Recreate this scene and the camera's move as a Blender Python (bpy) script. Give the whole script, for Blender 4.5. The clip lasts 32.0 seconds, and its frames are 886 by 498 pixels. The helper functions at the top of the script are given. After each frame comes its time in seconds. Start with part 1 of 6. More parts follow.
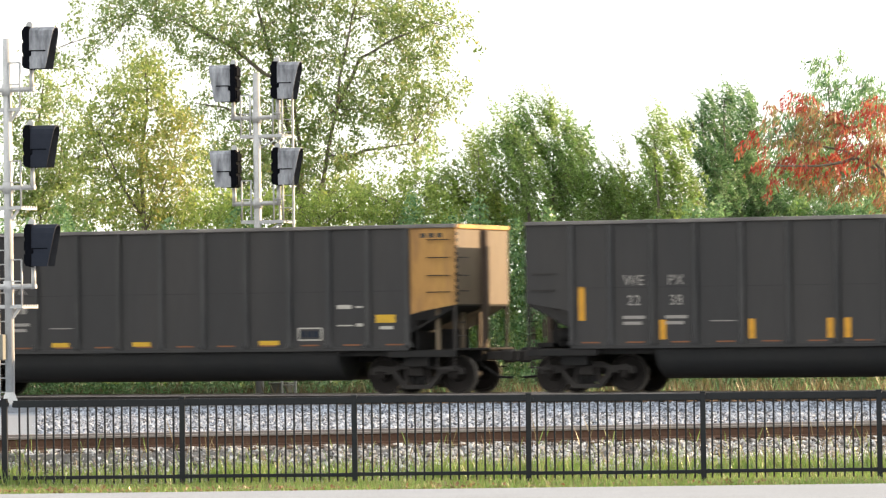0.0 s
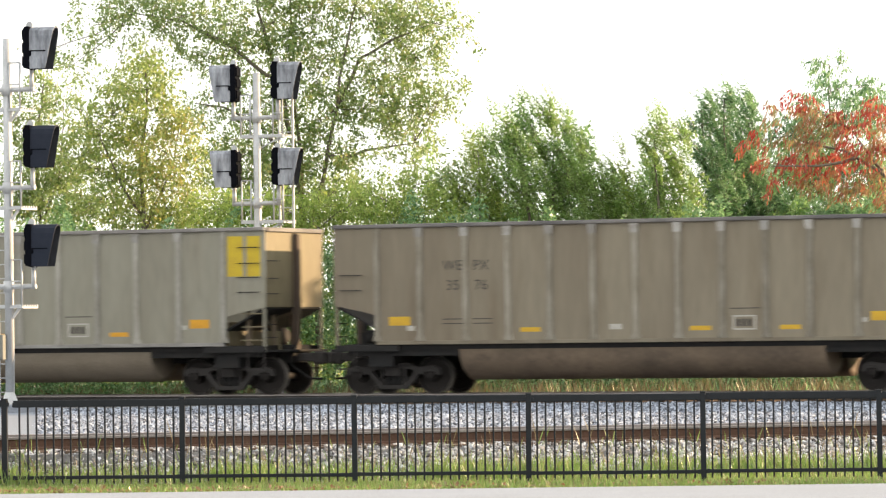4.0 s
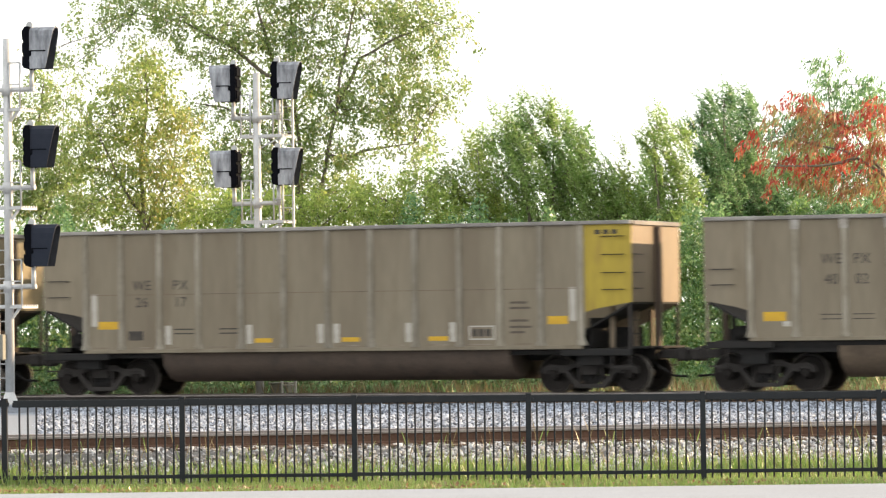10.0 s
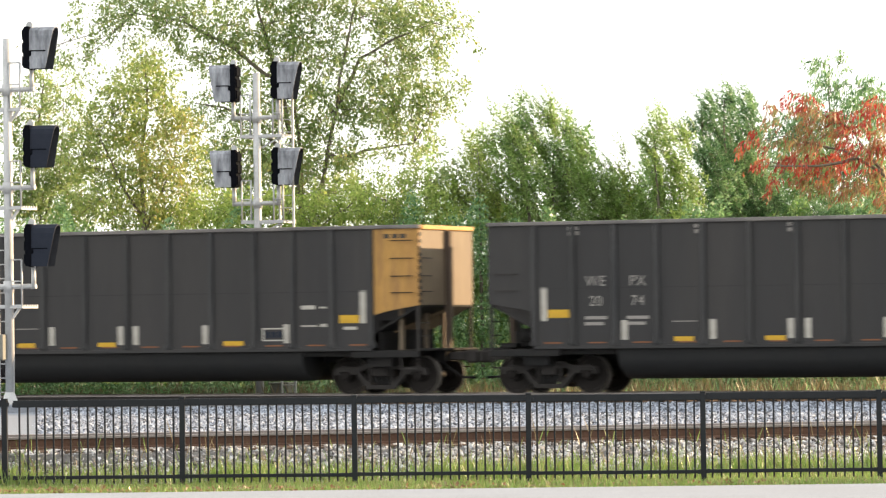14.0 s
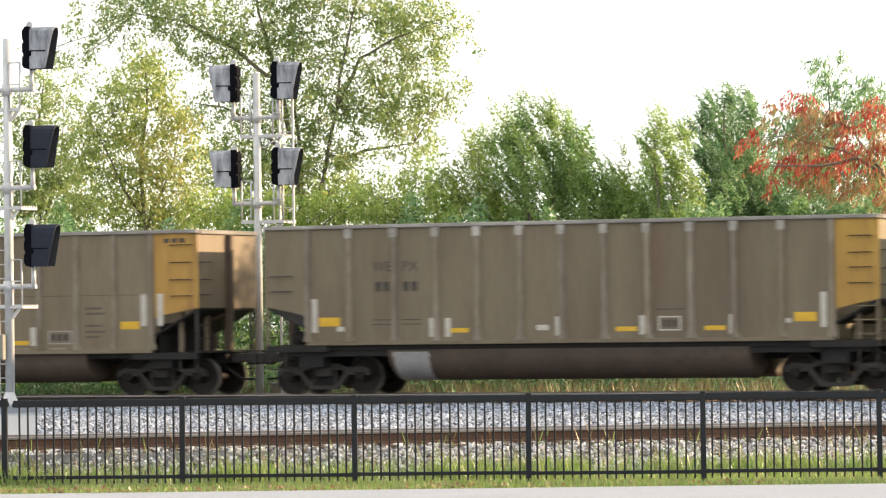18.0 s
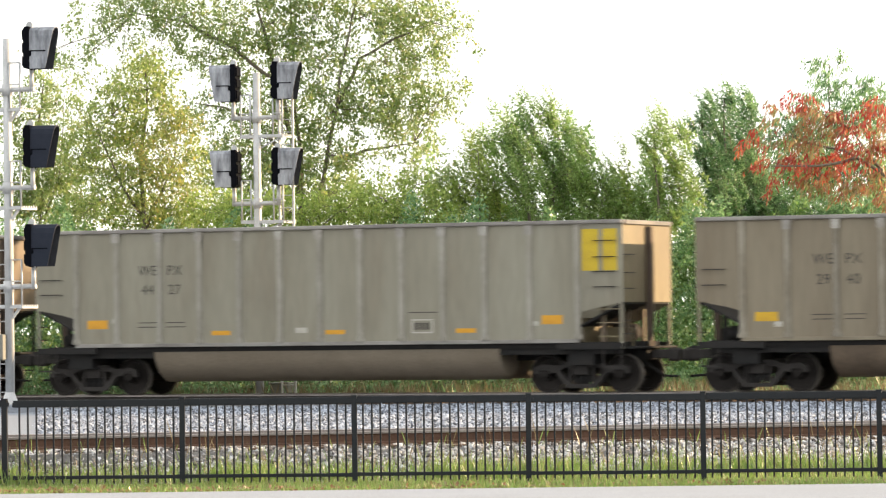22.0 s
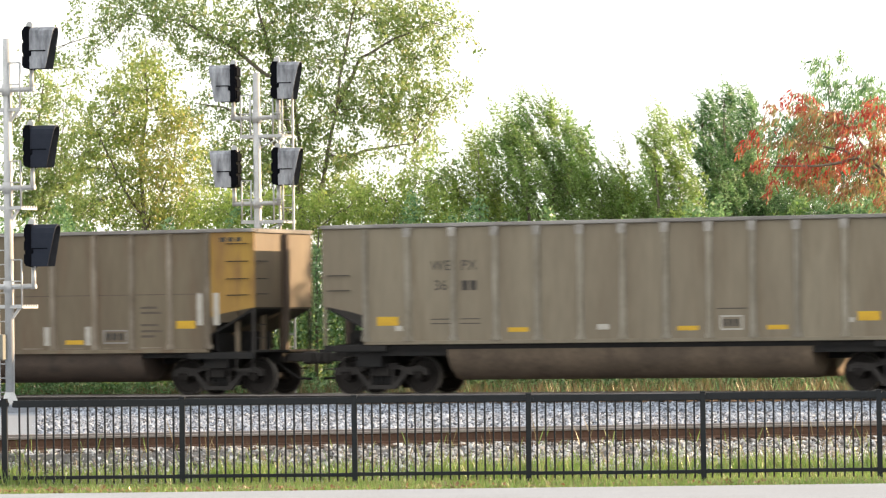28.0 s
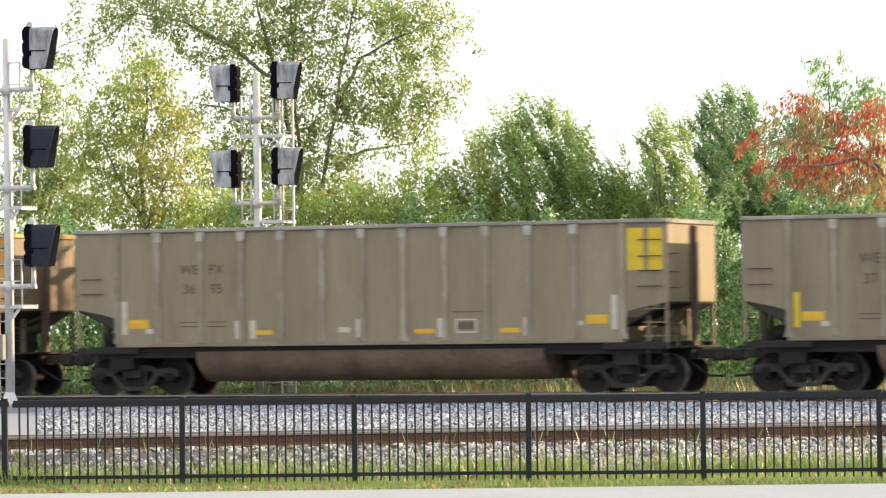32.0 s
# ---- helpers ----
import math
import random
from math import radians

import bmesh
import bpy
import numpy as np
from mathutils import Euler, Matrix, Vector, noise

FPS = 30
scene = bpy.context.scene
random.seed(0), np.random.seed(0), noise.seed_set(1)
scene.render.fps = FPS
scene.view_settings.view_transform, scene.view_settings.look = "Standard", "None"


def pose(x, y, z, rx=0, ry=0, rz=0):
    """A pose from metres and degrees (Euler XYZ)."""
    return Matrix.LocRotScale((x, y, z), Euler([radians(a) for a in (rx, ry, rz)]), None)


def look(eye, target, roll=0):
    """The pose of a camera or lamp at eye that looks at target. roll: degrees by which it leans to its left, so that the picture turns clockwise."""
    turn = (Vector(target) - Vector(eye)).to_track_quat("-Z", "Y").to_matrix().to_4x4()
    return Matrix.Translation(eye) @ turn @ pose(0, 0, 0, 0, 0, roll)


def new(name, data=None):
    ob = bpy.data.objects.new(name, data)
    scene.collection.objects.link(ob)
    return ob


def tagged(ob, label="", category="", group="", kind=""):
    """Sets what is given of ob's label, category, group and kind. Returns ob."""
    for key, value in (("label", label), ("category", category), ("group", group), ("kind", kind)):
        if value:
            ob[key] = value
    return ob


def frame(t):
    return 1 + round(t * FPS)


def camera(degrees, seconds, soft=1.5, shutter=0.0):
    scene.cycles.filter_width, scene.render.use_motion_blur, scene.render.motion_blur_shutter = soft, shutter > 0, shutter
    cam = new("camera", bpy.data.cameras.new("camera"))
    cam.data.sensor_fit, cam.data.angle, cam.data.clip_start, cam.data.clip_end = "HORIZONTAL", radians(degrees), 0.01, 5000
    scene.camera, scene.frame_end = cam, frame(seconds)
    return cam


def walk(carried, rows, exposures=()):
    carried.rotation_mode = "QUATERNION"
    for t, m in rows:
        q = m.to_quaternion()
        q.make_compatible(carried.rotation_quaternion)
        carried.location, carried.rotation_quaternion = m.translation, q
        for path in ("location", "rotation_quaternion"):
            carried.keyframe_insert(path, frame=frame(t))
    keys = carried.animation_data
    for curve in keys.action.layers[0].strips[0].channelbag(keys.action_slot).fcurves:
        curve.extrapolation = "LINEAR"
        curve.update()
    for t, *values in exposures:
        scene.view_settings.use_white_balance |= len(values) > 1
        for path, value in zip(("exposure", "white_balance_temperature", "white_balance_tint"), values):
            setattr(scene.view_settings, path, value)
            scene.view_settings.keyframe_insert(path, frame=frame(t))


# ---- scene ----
cam = camera(11.63, 32.0, soft=1.3, shutter=0.2)
EYE = (0.0, 0.0, 2.19)
VIEW = look(EYE, (0.0, 100.0, 2.19 + 100.0 * 136.0 / 7700.0), -0.69)
walk(cam, [(0.0, VIEW), (32.0, VIEW)])

# ---- light ----
SUN_HEADING = 16.5      # degrees from +X towards +Y
SUN_HEIGHT = 14.0
world = bpy.data.worlds.new("sky")
scene.world = world
world.use_nodes = True
wn = world.node_tree.nodes
sky = wn.new("ShaderNodeTexSky")
sky.sky_type = 'NISHITA'
sky.sun_disc = False
sky.sun_elevation = radians(SUN_HEIGHT)
sky.sun_rotation = radians(90.0 - SUN_HEADING)
sky.dust_density = 4.0
sky.air_density = 1.0
sky.ozone_density = 0.6
haze = wn.new("ShaderNodeMix")      # thin bright haze over the whole sky
haze.data_type = 'RGBA'
haze.inputs[0].default_value = 0.85
haze.inputs[7].default_value = (9.38, 9.25, 8.85, 1)
world.node_tree.links.new(sky.outputs[0], haze.inputs[6])
world.node_tree.links.new(haze.outputs[2], wn["Background"].inputs[0])
wn["Background"].inputs[1].default_value = 0.15
sun = new("sun", bpy.data.lights.new("sun", 'SUN'))
sun.data.energy = 8.0
sun.data.angle = radians(0.6)
sun.data.color = (1.0, 0.70, 0.41)
h, e = radians(SUN_HEADING), radians(SUN_HEIGHT)
sun_way = Vector((math.cos(e) * math.cos(h), math.cos(e) * math.sin(h), math.sin(e)))
sun.matrix_world = look(sun_way * 200, (0, 0, 0))
scene.view_settings.exposure = 0.5


# ---- materials ----
def mat(name, base, rough=0.6, metal=0.0, second=None, scale=6.0, grain=60.0, bump=0.15, amount=0.5, stretch=(1, 1, 1), per_object=0.0, spec=0.5, fleck=0.16, stain=None, stained=0.6):
    """A worn surface: base colour mixed with a second at two scales, with fine relief."""
    m = bpy.data.materials.new(name)
    m.use_nodes = True
    nt, n = m.node_tree, m.node_tree.nodes
    b = n["Principled BSDF"]
    b.inputs["Roughness"].default_value = rough
    b.inputs["Metallic"].default_value = metal
    b.inputs["Specular IOR Level"].default_value = spec
    second = second or tuple(c * 0.6 for c in base)
    tc = n.new("ShaderNodeTexCoord")
    mp = n.new("ShaderNodeMapping")
    mp.inputs["Scale"].default_value = stretch
    nt.links.new(tc.outputs["Object"], mp.inputs[0])
    if per_object:
        oi = n.new("ShaderNodeObjectInfo")
        away = n.new("ShaderNodeVectorMath")
        away.operation = 'SCALE'
        away.inputs[0].default_value = (37.0, 11.0, 23.0)
        nt.links.new(oi.outputs["Random"], away.inputs["Scale"])
        nt.links.new(away.outputs[0], mp.inputs["Location"])
    big = n.new("ShaderNodeTexNoise")
    big.inputs["Scale"].default_value = scale
    big.inputs["Detail"].default_value = 5
    fine = n.new("ShaderNodeTexNoise")
    fine.inputs["Scale"].default_value = grain
    fine.inputs["Detail"].default_value = 3
    nt.links.new(mp.outputs[0], big.inputs["Vector"])
    nt.links.new(mp.outputs[0], fine.inputs["Vector"])
    ramp = n.new("ShaderNodeMapRange")
    ramp.inputs["From Min"].default_value = 0.38
    ramp.inputs["From Max"].default_value = 0.68
    ramp.inputs["To Max"].default_value = amount
    nt.links.new(big.outputs[0], ramp.inputs[0])
    mix = n.new("ShaderNodeMix")
    mix.data_type = 'RGBA'
    mix.inputs[6].default_value = (*base, 1)
    mix.inputs[7].default_value = (*second, 1)
    nt.links.new(ramp.outputs[0], mix.inputs[0])
    var = n.new("ShaderNodeHueSaturation")
    coat = mix
    if stain:
        blot = n.new("ShaderNodeTexNoise")
        blot.inputs["Scale"].default_value = scale * 1.9
        blot.inputs["Detail"].default_value = 7
        blot.inputs["Roughness"].default_value = 0.62
        nt.links.new(mp.outputs[0], blot.inputs["Vector"])
        br = n.new("ShaderNodeMapRange")
        br.inputs["From Min"].default_value = 0.53
        br.inputs["From Max"].default_value = 0.70
        br.inputs["To Max"].default_value = stained
        nt.links.new(blot.outputs[0], br.inputs[0])
        coat = n.new("ShaderNodeMix")
        coat.data_type = 'RGBA'
        coat.inputs[7].default_value = (*stain, 1)
        nt.links.new(br.outputs[0], coat.inputs[0])
        nt.links.new(mix.outputs[2], coat.inputs[6])
    nt.links.new(coat.outputs[2], var.inputs["Color"])
    vr = n.new("ShaderNodeMapRange")
    vr.inputs["From Min"].default_value = 0.25
    vr.inputs["From Max"].default_value = 0.75
    vr.inputs["To Min"].default_value = 1 - fleck
    vr.inputs["To Max"].default_value = 1 + fleck
    nt.links.new(fine.outputs[0], vr.inputs[0])
    if per_object:
        orr = n.new("ShaderNodeMapRange")
        orr.inputs["To Min"].default_value = 1 - per_object
        orr.inputs["To Max"].default_value = 1 + per_object
        nt.links.new(oi.outputs["Random"], orr.inputs[0])
        mul = n.new("ShaderNodeMath")
        mul.operation = 'MULTIPLY'
        nt.links.new(vr.outputs[0], mul.inputs[0])
        nt.links.new(orr.outputs[0], mul.inputs[1])
        nt.links.new(mul.outputs[0], var.inputs["Value"])
    else:
        nt.links.new(vr.outputs[0], var.inputs["Value"])
    nt.links.new(var.outputs[0], b.inputs["Base Color"])
    if bump:
        bp = n.new("ShaderNodeBump")
        bp.inputs["Strength"].default_value = bump
        bp.inputs["Distance"].default_value = 0.01
        nt.links.new(fine.outputs[0], bp.inputs["Height"])
        nt.links.new(bp.outputs[0], b.inputs["Normal"])
    return m


def leaf_mat(name, colours, glow=0.5):
    """Leaves: colour by leaf, part of the light passes through."""
    m = bpy.data.materials.new(name)
    m.use_nodes = True
    nt, n = m.node_tree, m.node_tree.nodes
    b = n["Principled BSDF"]
    out = n["Material Output"]
    geo = n.new("ShaderNodeNewGeometry")
    ramp = n.new("ShaderNodeValToRGB")
    ramp.color_ramp.elements[0].color = (*colours[0], 1)
    ramp.color_ramp.elements[1].color = (*colours[-1], 1)
    for i, c in enumerate(colours[1:-1]):
        el = ramp.color_ramp.elements.new((i + 1) / (len(colours) - 1))
        el.color = (*c, 1)
    nt.links.new(geo.outputs["Random Per Island"], ramp.inputs[0])
    nt.links.new(ramp.outputs[0], b.inputs["Base Color"])
    b.inputs["Roughness"].default_value = 0.38
    tr = n.new("ShaderNodeBsdfTranslucent")
    bright = n.new("ShaderNodeHueSaturation")
    bright.inputs["Value"].default_value = 1.3
    bright.inputs["Saturation"].default_value = 1.05
    nt.links.new(ramp.outputs[0], bright.inputs["Color"])
    nt.links.new(bright.outputs[0], tr.inputs[0])
    mix = n.new("ShaderNodeMixShader")
    mix.inputs[0].default_value = glow
    nt.links.new(b.outputs[0], mix.inputs[1])
    nt.links.new(tr.outputs[0], mix.inputs[2])
    nt.links.new(mix.outputs[0], out.inputs[0])
    return m


def island_mat(name, colours, rough=0.9):
    """Loose pieces in one mesh, each of its own shade."""
    m = bpy.data.materials.new(name)
    m.use_nodes = True
    nt, n = m.node_tree, m.node_tree.nodes
    b = n["Principled BSDF"]
    b.inputs["Roughness"].default_value = rough
    geo = n.new("ShaderNodeNewGeometry")
    ramp = n.new("ShaderNodeValToRGB")
    ramp.color_ramp.elements[0].color = (*colours[0], 1)
    ramp.color_ramp.elements[1].color = (*colours[-1], 1)
    for i, c in enumerate(colours[1:-1]):
        el = ramp.color_ramp.elements.new((i + 1) / (len(colours) - 1))
        el.color = (*c, 1)
    nt.links.new(geo.outputs["Random Per Island"], ramp.inputs[0])
    nt.links.new(ramp.outputs[0], b.inputs["Base Color"])
    return m


STREAK = (1.0, 1.0, 0.18)
M = {}
M["black"] = mat("black_car_paint", (0.0168, 0.0170, 0.0192), 0.55, second=(0.0290, 0.0272, 0.0275), per_object=0.10, scale=0.85, grain=9, stretch=STREAK, bump=0.03, fleck=0.09, amount=0.8)
M["brown"] = mat("brown_weathered_car_paint", (0.1600, 0.1320, 0.0890), 0.7, second=(0.1090, 0.0840, 0.0560), per_object=0.08, scale=0.85, grain=9, stretch=STREAK, bump=0.03, fleck=0.09, amount=0.8, stain=(0.122, 0.074, 0.045), stained=0.6)
M["tan"] = mat("tan_weathered_car_paint", (0.2180, 0.1900, 0.1390), 0.7, second=(0.1560, 0.1280, 0.0910), per_object=0.08, scale=0.85, grain=9, stretch=STREAK, bump=0.03, fleck=0.09, amount=0.8, stain=(0.142, 0.109, 0.070), stained=0.55)
M["light"] = mat("pale_grey_car_aluminium", (0.2480, 0.2400, 0.1940), 0.6, second=(0.1950, 0.1810, 0.1400), per_object=0.06, scale=0.85, grain=9, stretch=STREAK, bump=0.03, fleck=0.09, amount=0.8, stain=(0.182, 0.156, 0.116), stained=0.5)
M["rib_brown"] = mat("brown_rubbed_rib", (0.150, 0.121, 0.088), 0.65, second=(0.265, 0.232, 0.190), scale=2.6, grain=22, stretch=(1, 1, 0.5), per_object=0.18, bump=0.05, amount=0.75)
M["rib_tan"] = mat("tan_rubbed_rib", (0.196, 0.174, 0.134), 0.65, second=(0.315, 0.295, 0.252), scale=3.0, grain=22, stretch=(1, 1, 0.45), per_object=0.15, bump=0.05, amount=0.7)
M["rib_light"] = mat("pale_rubbed_rib", (0.255, 0.243, 0.208), 0.6, second=(0.345, 0.335, 0.300), scale=3.0, grain=22, stretch=(1, 1, 0.45), per_object=0.10, bump=0.05, amount=0.8)
M["rib_black"] = mat("black_rubbed_rib", (0.0205, 0.0215, 0.0245), 0.5, second=(0.042, 0.041, 0.042), scale=2.0, grain=22, stretch=(1, 1, 0.4), per_object=0.2, bump=0.04, amount=0.7)
M["tub_black"] = mat("black_tub_paint", (0.0140, 0.0154, 0.0176), 0.7, second=(0.0240, 0.0233, 0.0231), scale=1.6, grain=22, bump=0.05)
M["tub_brown"] = mat("brown_grimy_tub_paint", (0.0893, 0.0659, 0.0517), 0.75, second=(0.0546, 0.0400, 0.0330), scale=1.6, grain=22, bump=0.05, per_object=0.1, stain=(0.045, 0.036, 0.032), stained=0.7)
M["tub_tan"] = mat("tan_grimy_tub_paint", (0.160, 0.120, 0.084), 0.75, second=(0.085, 0.064, 0.048), scale=1.0, grain=12, bump=0.03, per_object=0.1, amount=0.8, stain=(0.075, 0.056, 0.042), stained=0.7)
M["tub_light"] = mat("pale_grimy_tub_paint", (0.207, 0.175, 0.134), 0.75, second=(0.149, 0.122, 0.090), scale=1.6, grain=22, bump=0.05)
M["chord"] = mat("worn_top_chord", (0.285, 0.275, 0.262), 0.5, second=(0.105, 0.094, 0.090), scale=0.7, grain=30, amount=0.7, bump=0.05)
# tan of the right-hand ends, with the low sun's gold put into the colour
M["end_tan"] = mat("sunlit_ochre_tan_end_paint", (0.188, 0.160, 0.094), 0.7, second=(0.124, 0.098, 0.066), scale=1.0, grain=12, stretch=STREAK, bump=0.03, per_object=0.12, amount=0.8)
M["post"] = mat("grimy_brown_end_post", (0.085, 0.060, 0.044), 0.75, second=(0.050, 0.037, 0.030), scale=2, grain=30, bump=0.05)
M["chord_dark"] = mat("dark_top_chord", (0.074, 0.070, 0.074), 0.5, second=(0.252, 0.237, 0.222), scale=0.6, grain=30, amount=0.7, bump=0.05)
M["orange"] = mat("faded_orange_end_paint", (0.46, 0.255, 0.062), 0.6, second=(0.30, 0.14, 0.05), scale=1.3, grain=20, stretch=STREAK, bump=0.05, per_object=0.08, stain=(0.17, 0.085, 0.05), stained=0.6)
M["ochre"] = mat("dirty_ochre_end_paint", (0.37, 0.225, 0.038), 0.6, second=(0.23, 0.115, 0.035), scale=1.1, grain=12, stretch=STREAK, bump=0.03, fleck=0.1, per_object=0.15, stain=(0.16, 0.075, 0.035), stained=0.7)
M["lemon"] = mat("dirty_yellow_end_paint", (0.36, 0.275, 0.030), 0.6, second=(0.25, 0.165, 0.035), scale=1.1, grain=12, stretch=STREAK, bump=0.03, fleck=0.1, stain=(0.17, 0.09, 0.035), stained=0.6)
M["rust_orange"] = mat("rusty_orange_end_paint", (0.34, 0.165, 0.045), 0.65, second=(0.20, 0.088, 0.036), scale=1.1, grain=12, stretch=STREAK, bump=0.03, fleck=0.1, stain=(0.14, 0.065, 0.035), stained=0.6)
M["silver"] = mat("silver_patch_paint", (0.36, 0.36, 0.37), 0.5, metal=0.2, scale=3, grain=20, bump=0.03)
M["dead_leaf"] = leaf_mat("fallen_dry_leaf", [(0.170, 0.094, 0.055), (0.255, 0.154, 0.083), (0.221, 0.209, 0.110), (0.128, 0.077, 0.050)], 0.3)
# end ochre made yellower so that the paint itself carries warm sunlight
M["end_pale"] = mat("sunlit_ochre_end_paint", (0.150, 0.116, 0.078), 0.65, second=(0.095, 0.070, 0.052), scale=1.3, grain=12, stretch=STREAK, bump=0.03, per_object=0.1)
M["yellow"] = mat("yellow_marking_paint", (0.54, 0.40, 0.018), 0.6, second=(0.42, 0.29, 0.025), scale=4, grain=40, bump=0.0)
M["emblem"] = mat("olive_emblem_paint", (0.30, 0.26, 0.075), 0.6, second=(0.20, 0.17, 0.06), scale=5, grain=40, bump=0.0)
M["amber"] = mat("amber_reflector_strip", (0.612, 0.306, 0.013), 0.5, second=(0.425, 0.204, 0.017), scale=4, grain=40, bump=0.0)
M["gold"] = mat("golden_reflector_strip", (0.56, 0.345, 0.015), 0.5, second=(0.42, 0.245, 0.02), scale=4, grain=40, bump=0.0)
M["white"] = mat("chalky_white_marking_paint", (0.459, 0.444, 0.407), 0.7, second=(0.311, 0.289, 0.244), scale=4, grain=40, bump=0.0)
M["faint"] = mat("faded_white_lettering", (0.30, 0.285, 0.27), 0.7, second=(0.14, 0.13, 0.12), scale=5, grain=50, bump=0.0)
M["ink"] = mat("dark_lettering_paint", (0.033, 0.030, 0.027), 0.7, second=(0.081, 0.067, 0.056), scale=5, grain=50, bump=0.0)
M["scrubbed"] = mat("scrubbed_bare_patch", (0.262, 0.238, 0.188), 0.65, second=(0.200, 0.176, 0.132), scale=5.0, grain=30, bump=0.03, amount=0.8)
M["stencil"] = mat("worn_dark_stencil_paint", (0.070, 0.058, 0.047), 0.75, second=(0.110, 0.090, 0.068), scale=8, grain=50, bump=0.0, amount=0.9)
M["rust"] = mat("rust_streak_paint", (0.222, 0.089, 0.037), 0.8, second=(0.133, 0.067, 0.037), scale=5, grain=50, bump=0.0)
M["under"] = mat("grimy_black_underframe", (0.0190, 0.0192, 0.0200), 0.8, spec=0.2, second=(0.0320, 0.0285, 0.0265), scale=4, grain=40, bump=0.2)
M["truck"] = mat("grimy_cast_truck_steel", (0.0440, 0.0405, 0.0390), 0.8, spec=0.25, second=(0.0240, 0.0222, 0.0225), scale=5, grain=45, bump=0.25, per_object=0.15)
M["wheel"] = mat("oily_brown_wheel_steel", (0.0230, 0.0196, 0.0182), 0.7, spec=0.25, second=(0.0140, 0.0132, 0.0130), scale=6, grain=50, bump=0.1, metal=0.2)
wheel_nodes = M["wheel"].node_tree.nodes      # the polished running tread is paler, which also paints in its sunlit rim
away = wheel_nodes.new("ShaderNodeVectorMath")
away.operation = 'MULTIPLY'
away.inputs[1].default_value = (1, 0, 1)
reach = wheel_nodes.new("ShaderNodeVectorMath")
reach.operation = 'LENGTH'
tread = wheel_nodes.new("ShaderNodeMapRange")
tread.inputs["From Min"].default_value = 0.408
tread.inputs["From Max"].default_value = 0.416
shine = wheel_nodes.new("ShaderNodeMix")
shine.data_type = 'RGBA'
shine.inputs[7].default_value = (0.13, 0.12, 0.11, 1)
wheel_links = M["wheel"].node_tree.links
paint_in = wheel_nodes["Principled BSDF"].inputs["Base Color"]
wheel_links.new(paint_in.links[0].from_socket, shine.inputs[6])
wheel_links.new(wheel_nodes["Texture Coordinate"].outputs["Object"], away.inputs[0])
wheel_links.new(away.outputs[0], reach.inputs[0])
wheel_links.new(reach.outputs["Value"], tread.inputs[0])
wheel_links.new(tread.outputs[0], shine.inputs[0])
wheel_links.new(shine.outputs[2], paint_in)
M["bearing"] = mat("grey_bearing_cap", (0.118, 0.111, 0.104), 0.5, scale=8, grain=50)
M["cap"] = mat("rubbed_pale_rib_top", (0.33, 0.32, 0.30), 0.6, second=(0.21, 0.19, 0.165), scale=5, grain=40, per_object=0.2, amount=0.8, bump=0.05)
M["steel"] = mat("galvanised_mast_steel", (0.475, 0.49, 0.51), 0.45, second=(0.34, 0.35, 0.36), scale=4, grain=60, bump=0.05, metal=0.2)
M["hood_grey"] = mat("sun_bleached_signal_hood", (0.324, 0.349, 0.398), 0.6, second=(0.090, 0.098, 0.121), scale=7, grain=45, stretch=(1, 1, 0.25), amount=0.9, bump=0.05)
M["hood_black"] = mat("black_signal_hood", (0.012, 0.017, 0.031), 0.7, spec=0.25, second=(0.018, 0.023, 0.039), scale=5, grain=50, bump=0.05)
M["lining"] = mat("dark_grey_hood_lining", (0.045, 0.048, 0.056), 0.8, spec=0.1, second=(0.028, 0.030, 0.036), scale=6, grain=50, bump=0.05)
M["housing"] = mat("black_signal_housing", (0.004, 0.0048, 0.0075), 0.85, spec=0.04, second=(0.007, 0.008, 0.011), scale=8, grain=60, bump=0.05)
M["fence"] = mat("black_fence_coating", (0.0095, 0.0120, 0.0160), 0.5, spec=0.25, second=(0.0170, 0.0200, 0.0240), scale=5, grain=70, bump=0.05)
M["rail"] = mat("rusty_rail_web", (0.1081, 0.0620, 0.0439), 0.85, spec=0.2, second=(0.0677, 0.0400, 0.0286), scale=2.5, grain=30, bump=0.2)
M["railtop"] = mat("worn_bright_rail_head", (0.266, 0.244, 0.237), 0.35, metal=0.7, second=(0.148, 0.118, 0.104), scale=1.5, grain=30, bump=0.05)
M["tie"] = mat("weathered_timber_tie", (0.096, 0.065, 0.046), 0.9, second=(0.048, 0.033, 0.025), scale=4, grain=35, bump=0.4, per_object=0.25)
M["concrete"] = mat("pale_concrete", (0.235, 0.261, 0.304), 0.85, second=(0.198, 0.213, 0.242), scale=0.7, grain=30, bump=0.15)
M["cabinet"] = mat("grey_green_cabinet_paint", (0.178, 0.185, 0.163), 0.6, second=(0.126, 0.130, 0.115), scale=3, grain=30)
M["ground"] = mat("grassy_earth", (0.085, 0.105, 0.035), 0.95, second=(0.14, 0.115, 0.06), scale=1.2, grain=25, bump=0.4, amount=0.8)
M["gravel"] = mat("grey_ballast_bed", (0.148, 0.148, 0.152), 0.95, second=(0.081, 0.081, 0.085), scale=9, grain=22, bump=0.8, amount=0.9)
M["path"] = mat("fine_pale_gravel", (0.1819, 0.2088, 0.2519), 0.95, second=(0.1386, 0.1592, 0.1918), scale=3, grain=26, bump=0.5)
M["stone"] = island_mat("crushed_grey_ballast_stone", [(0.016, 0.020, 0.028), (0.118, 0.138, 0.176), (0.250, 0.284, 0.352), (0.440, 0.488, 0.580), (0.030, 0.037, 0.050)])
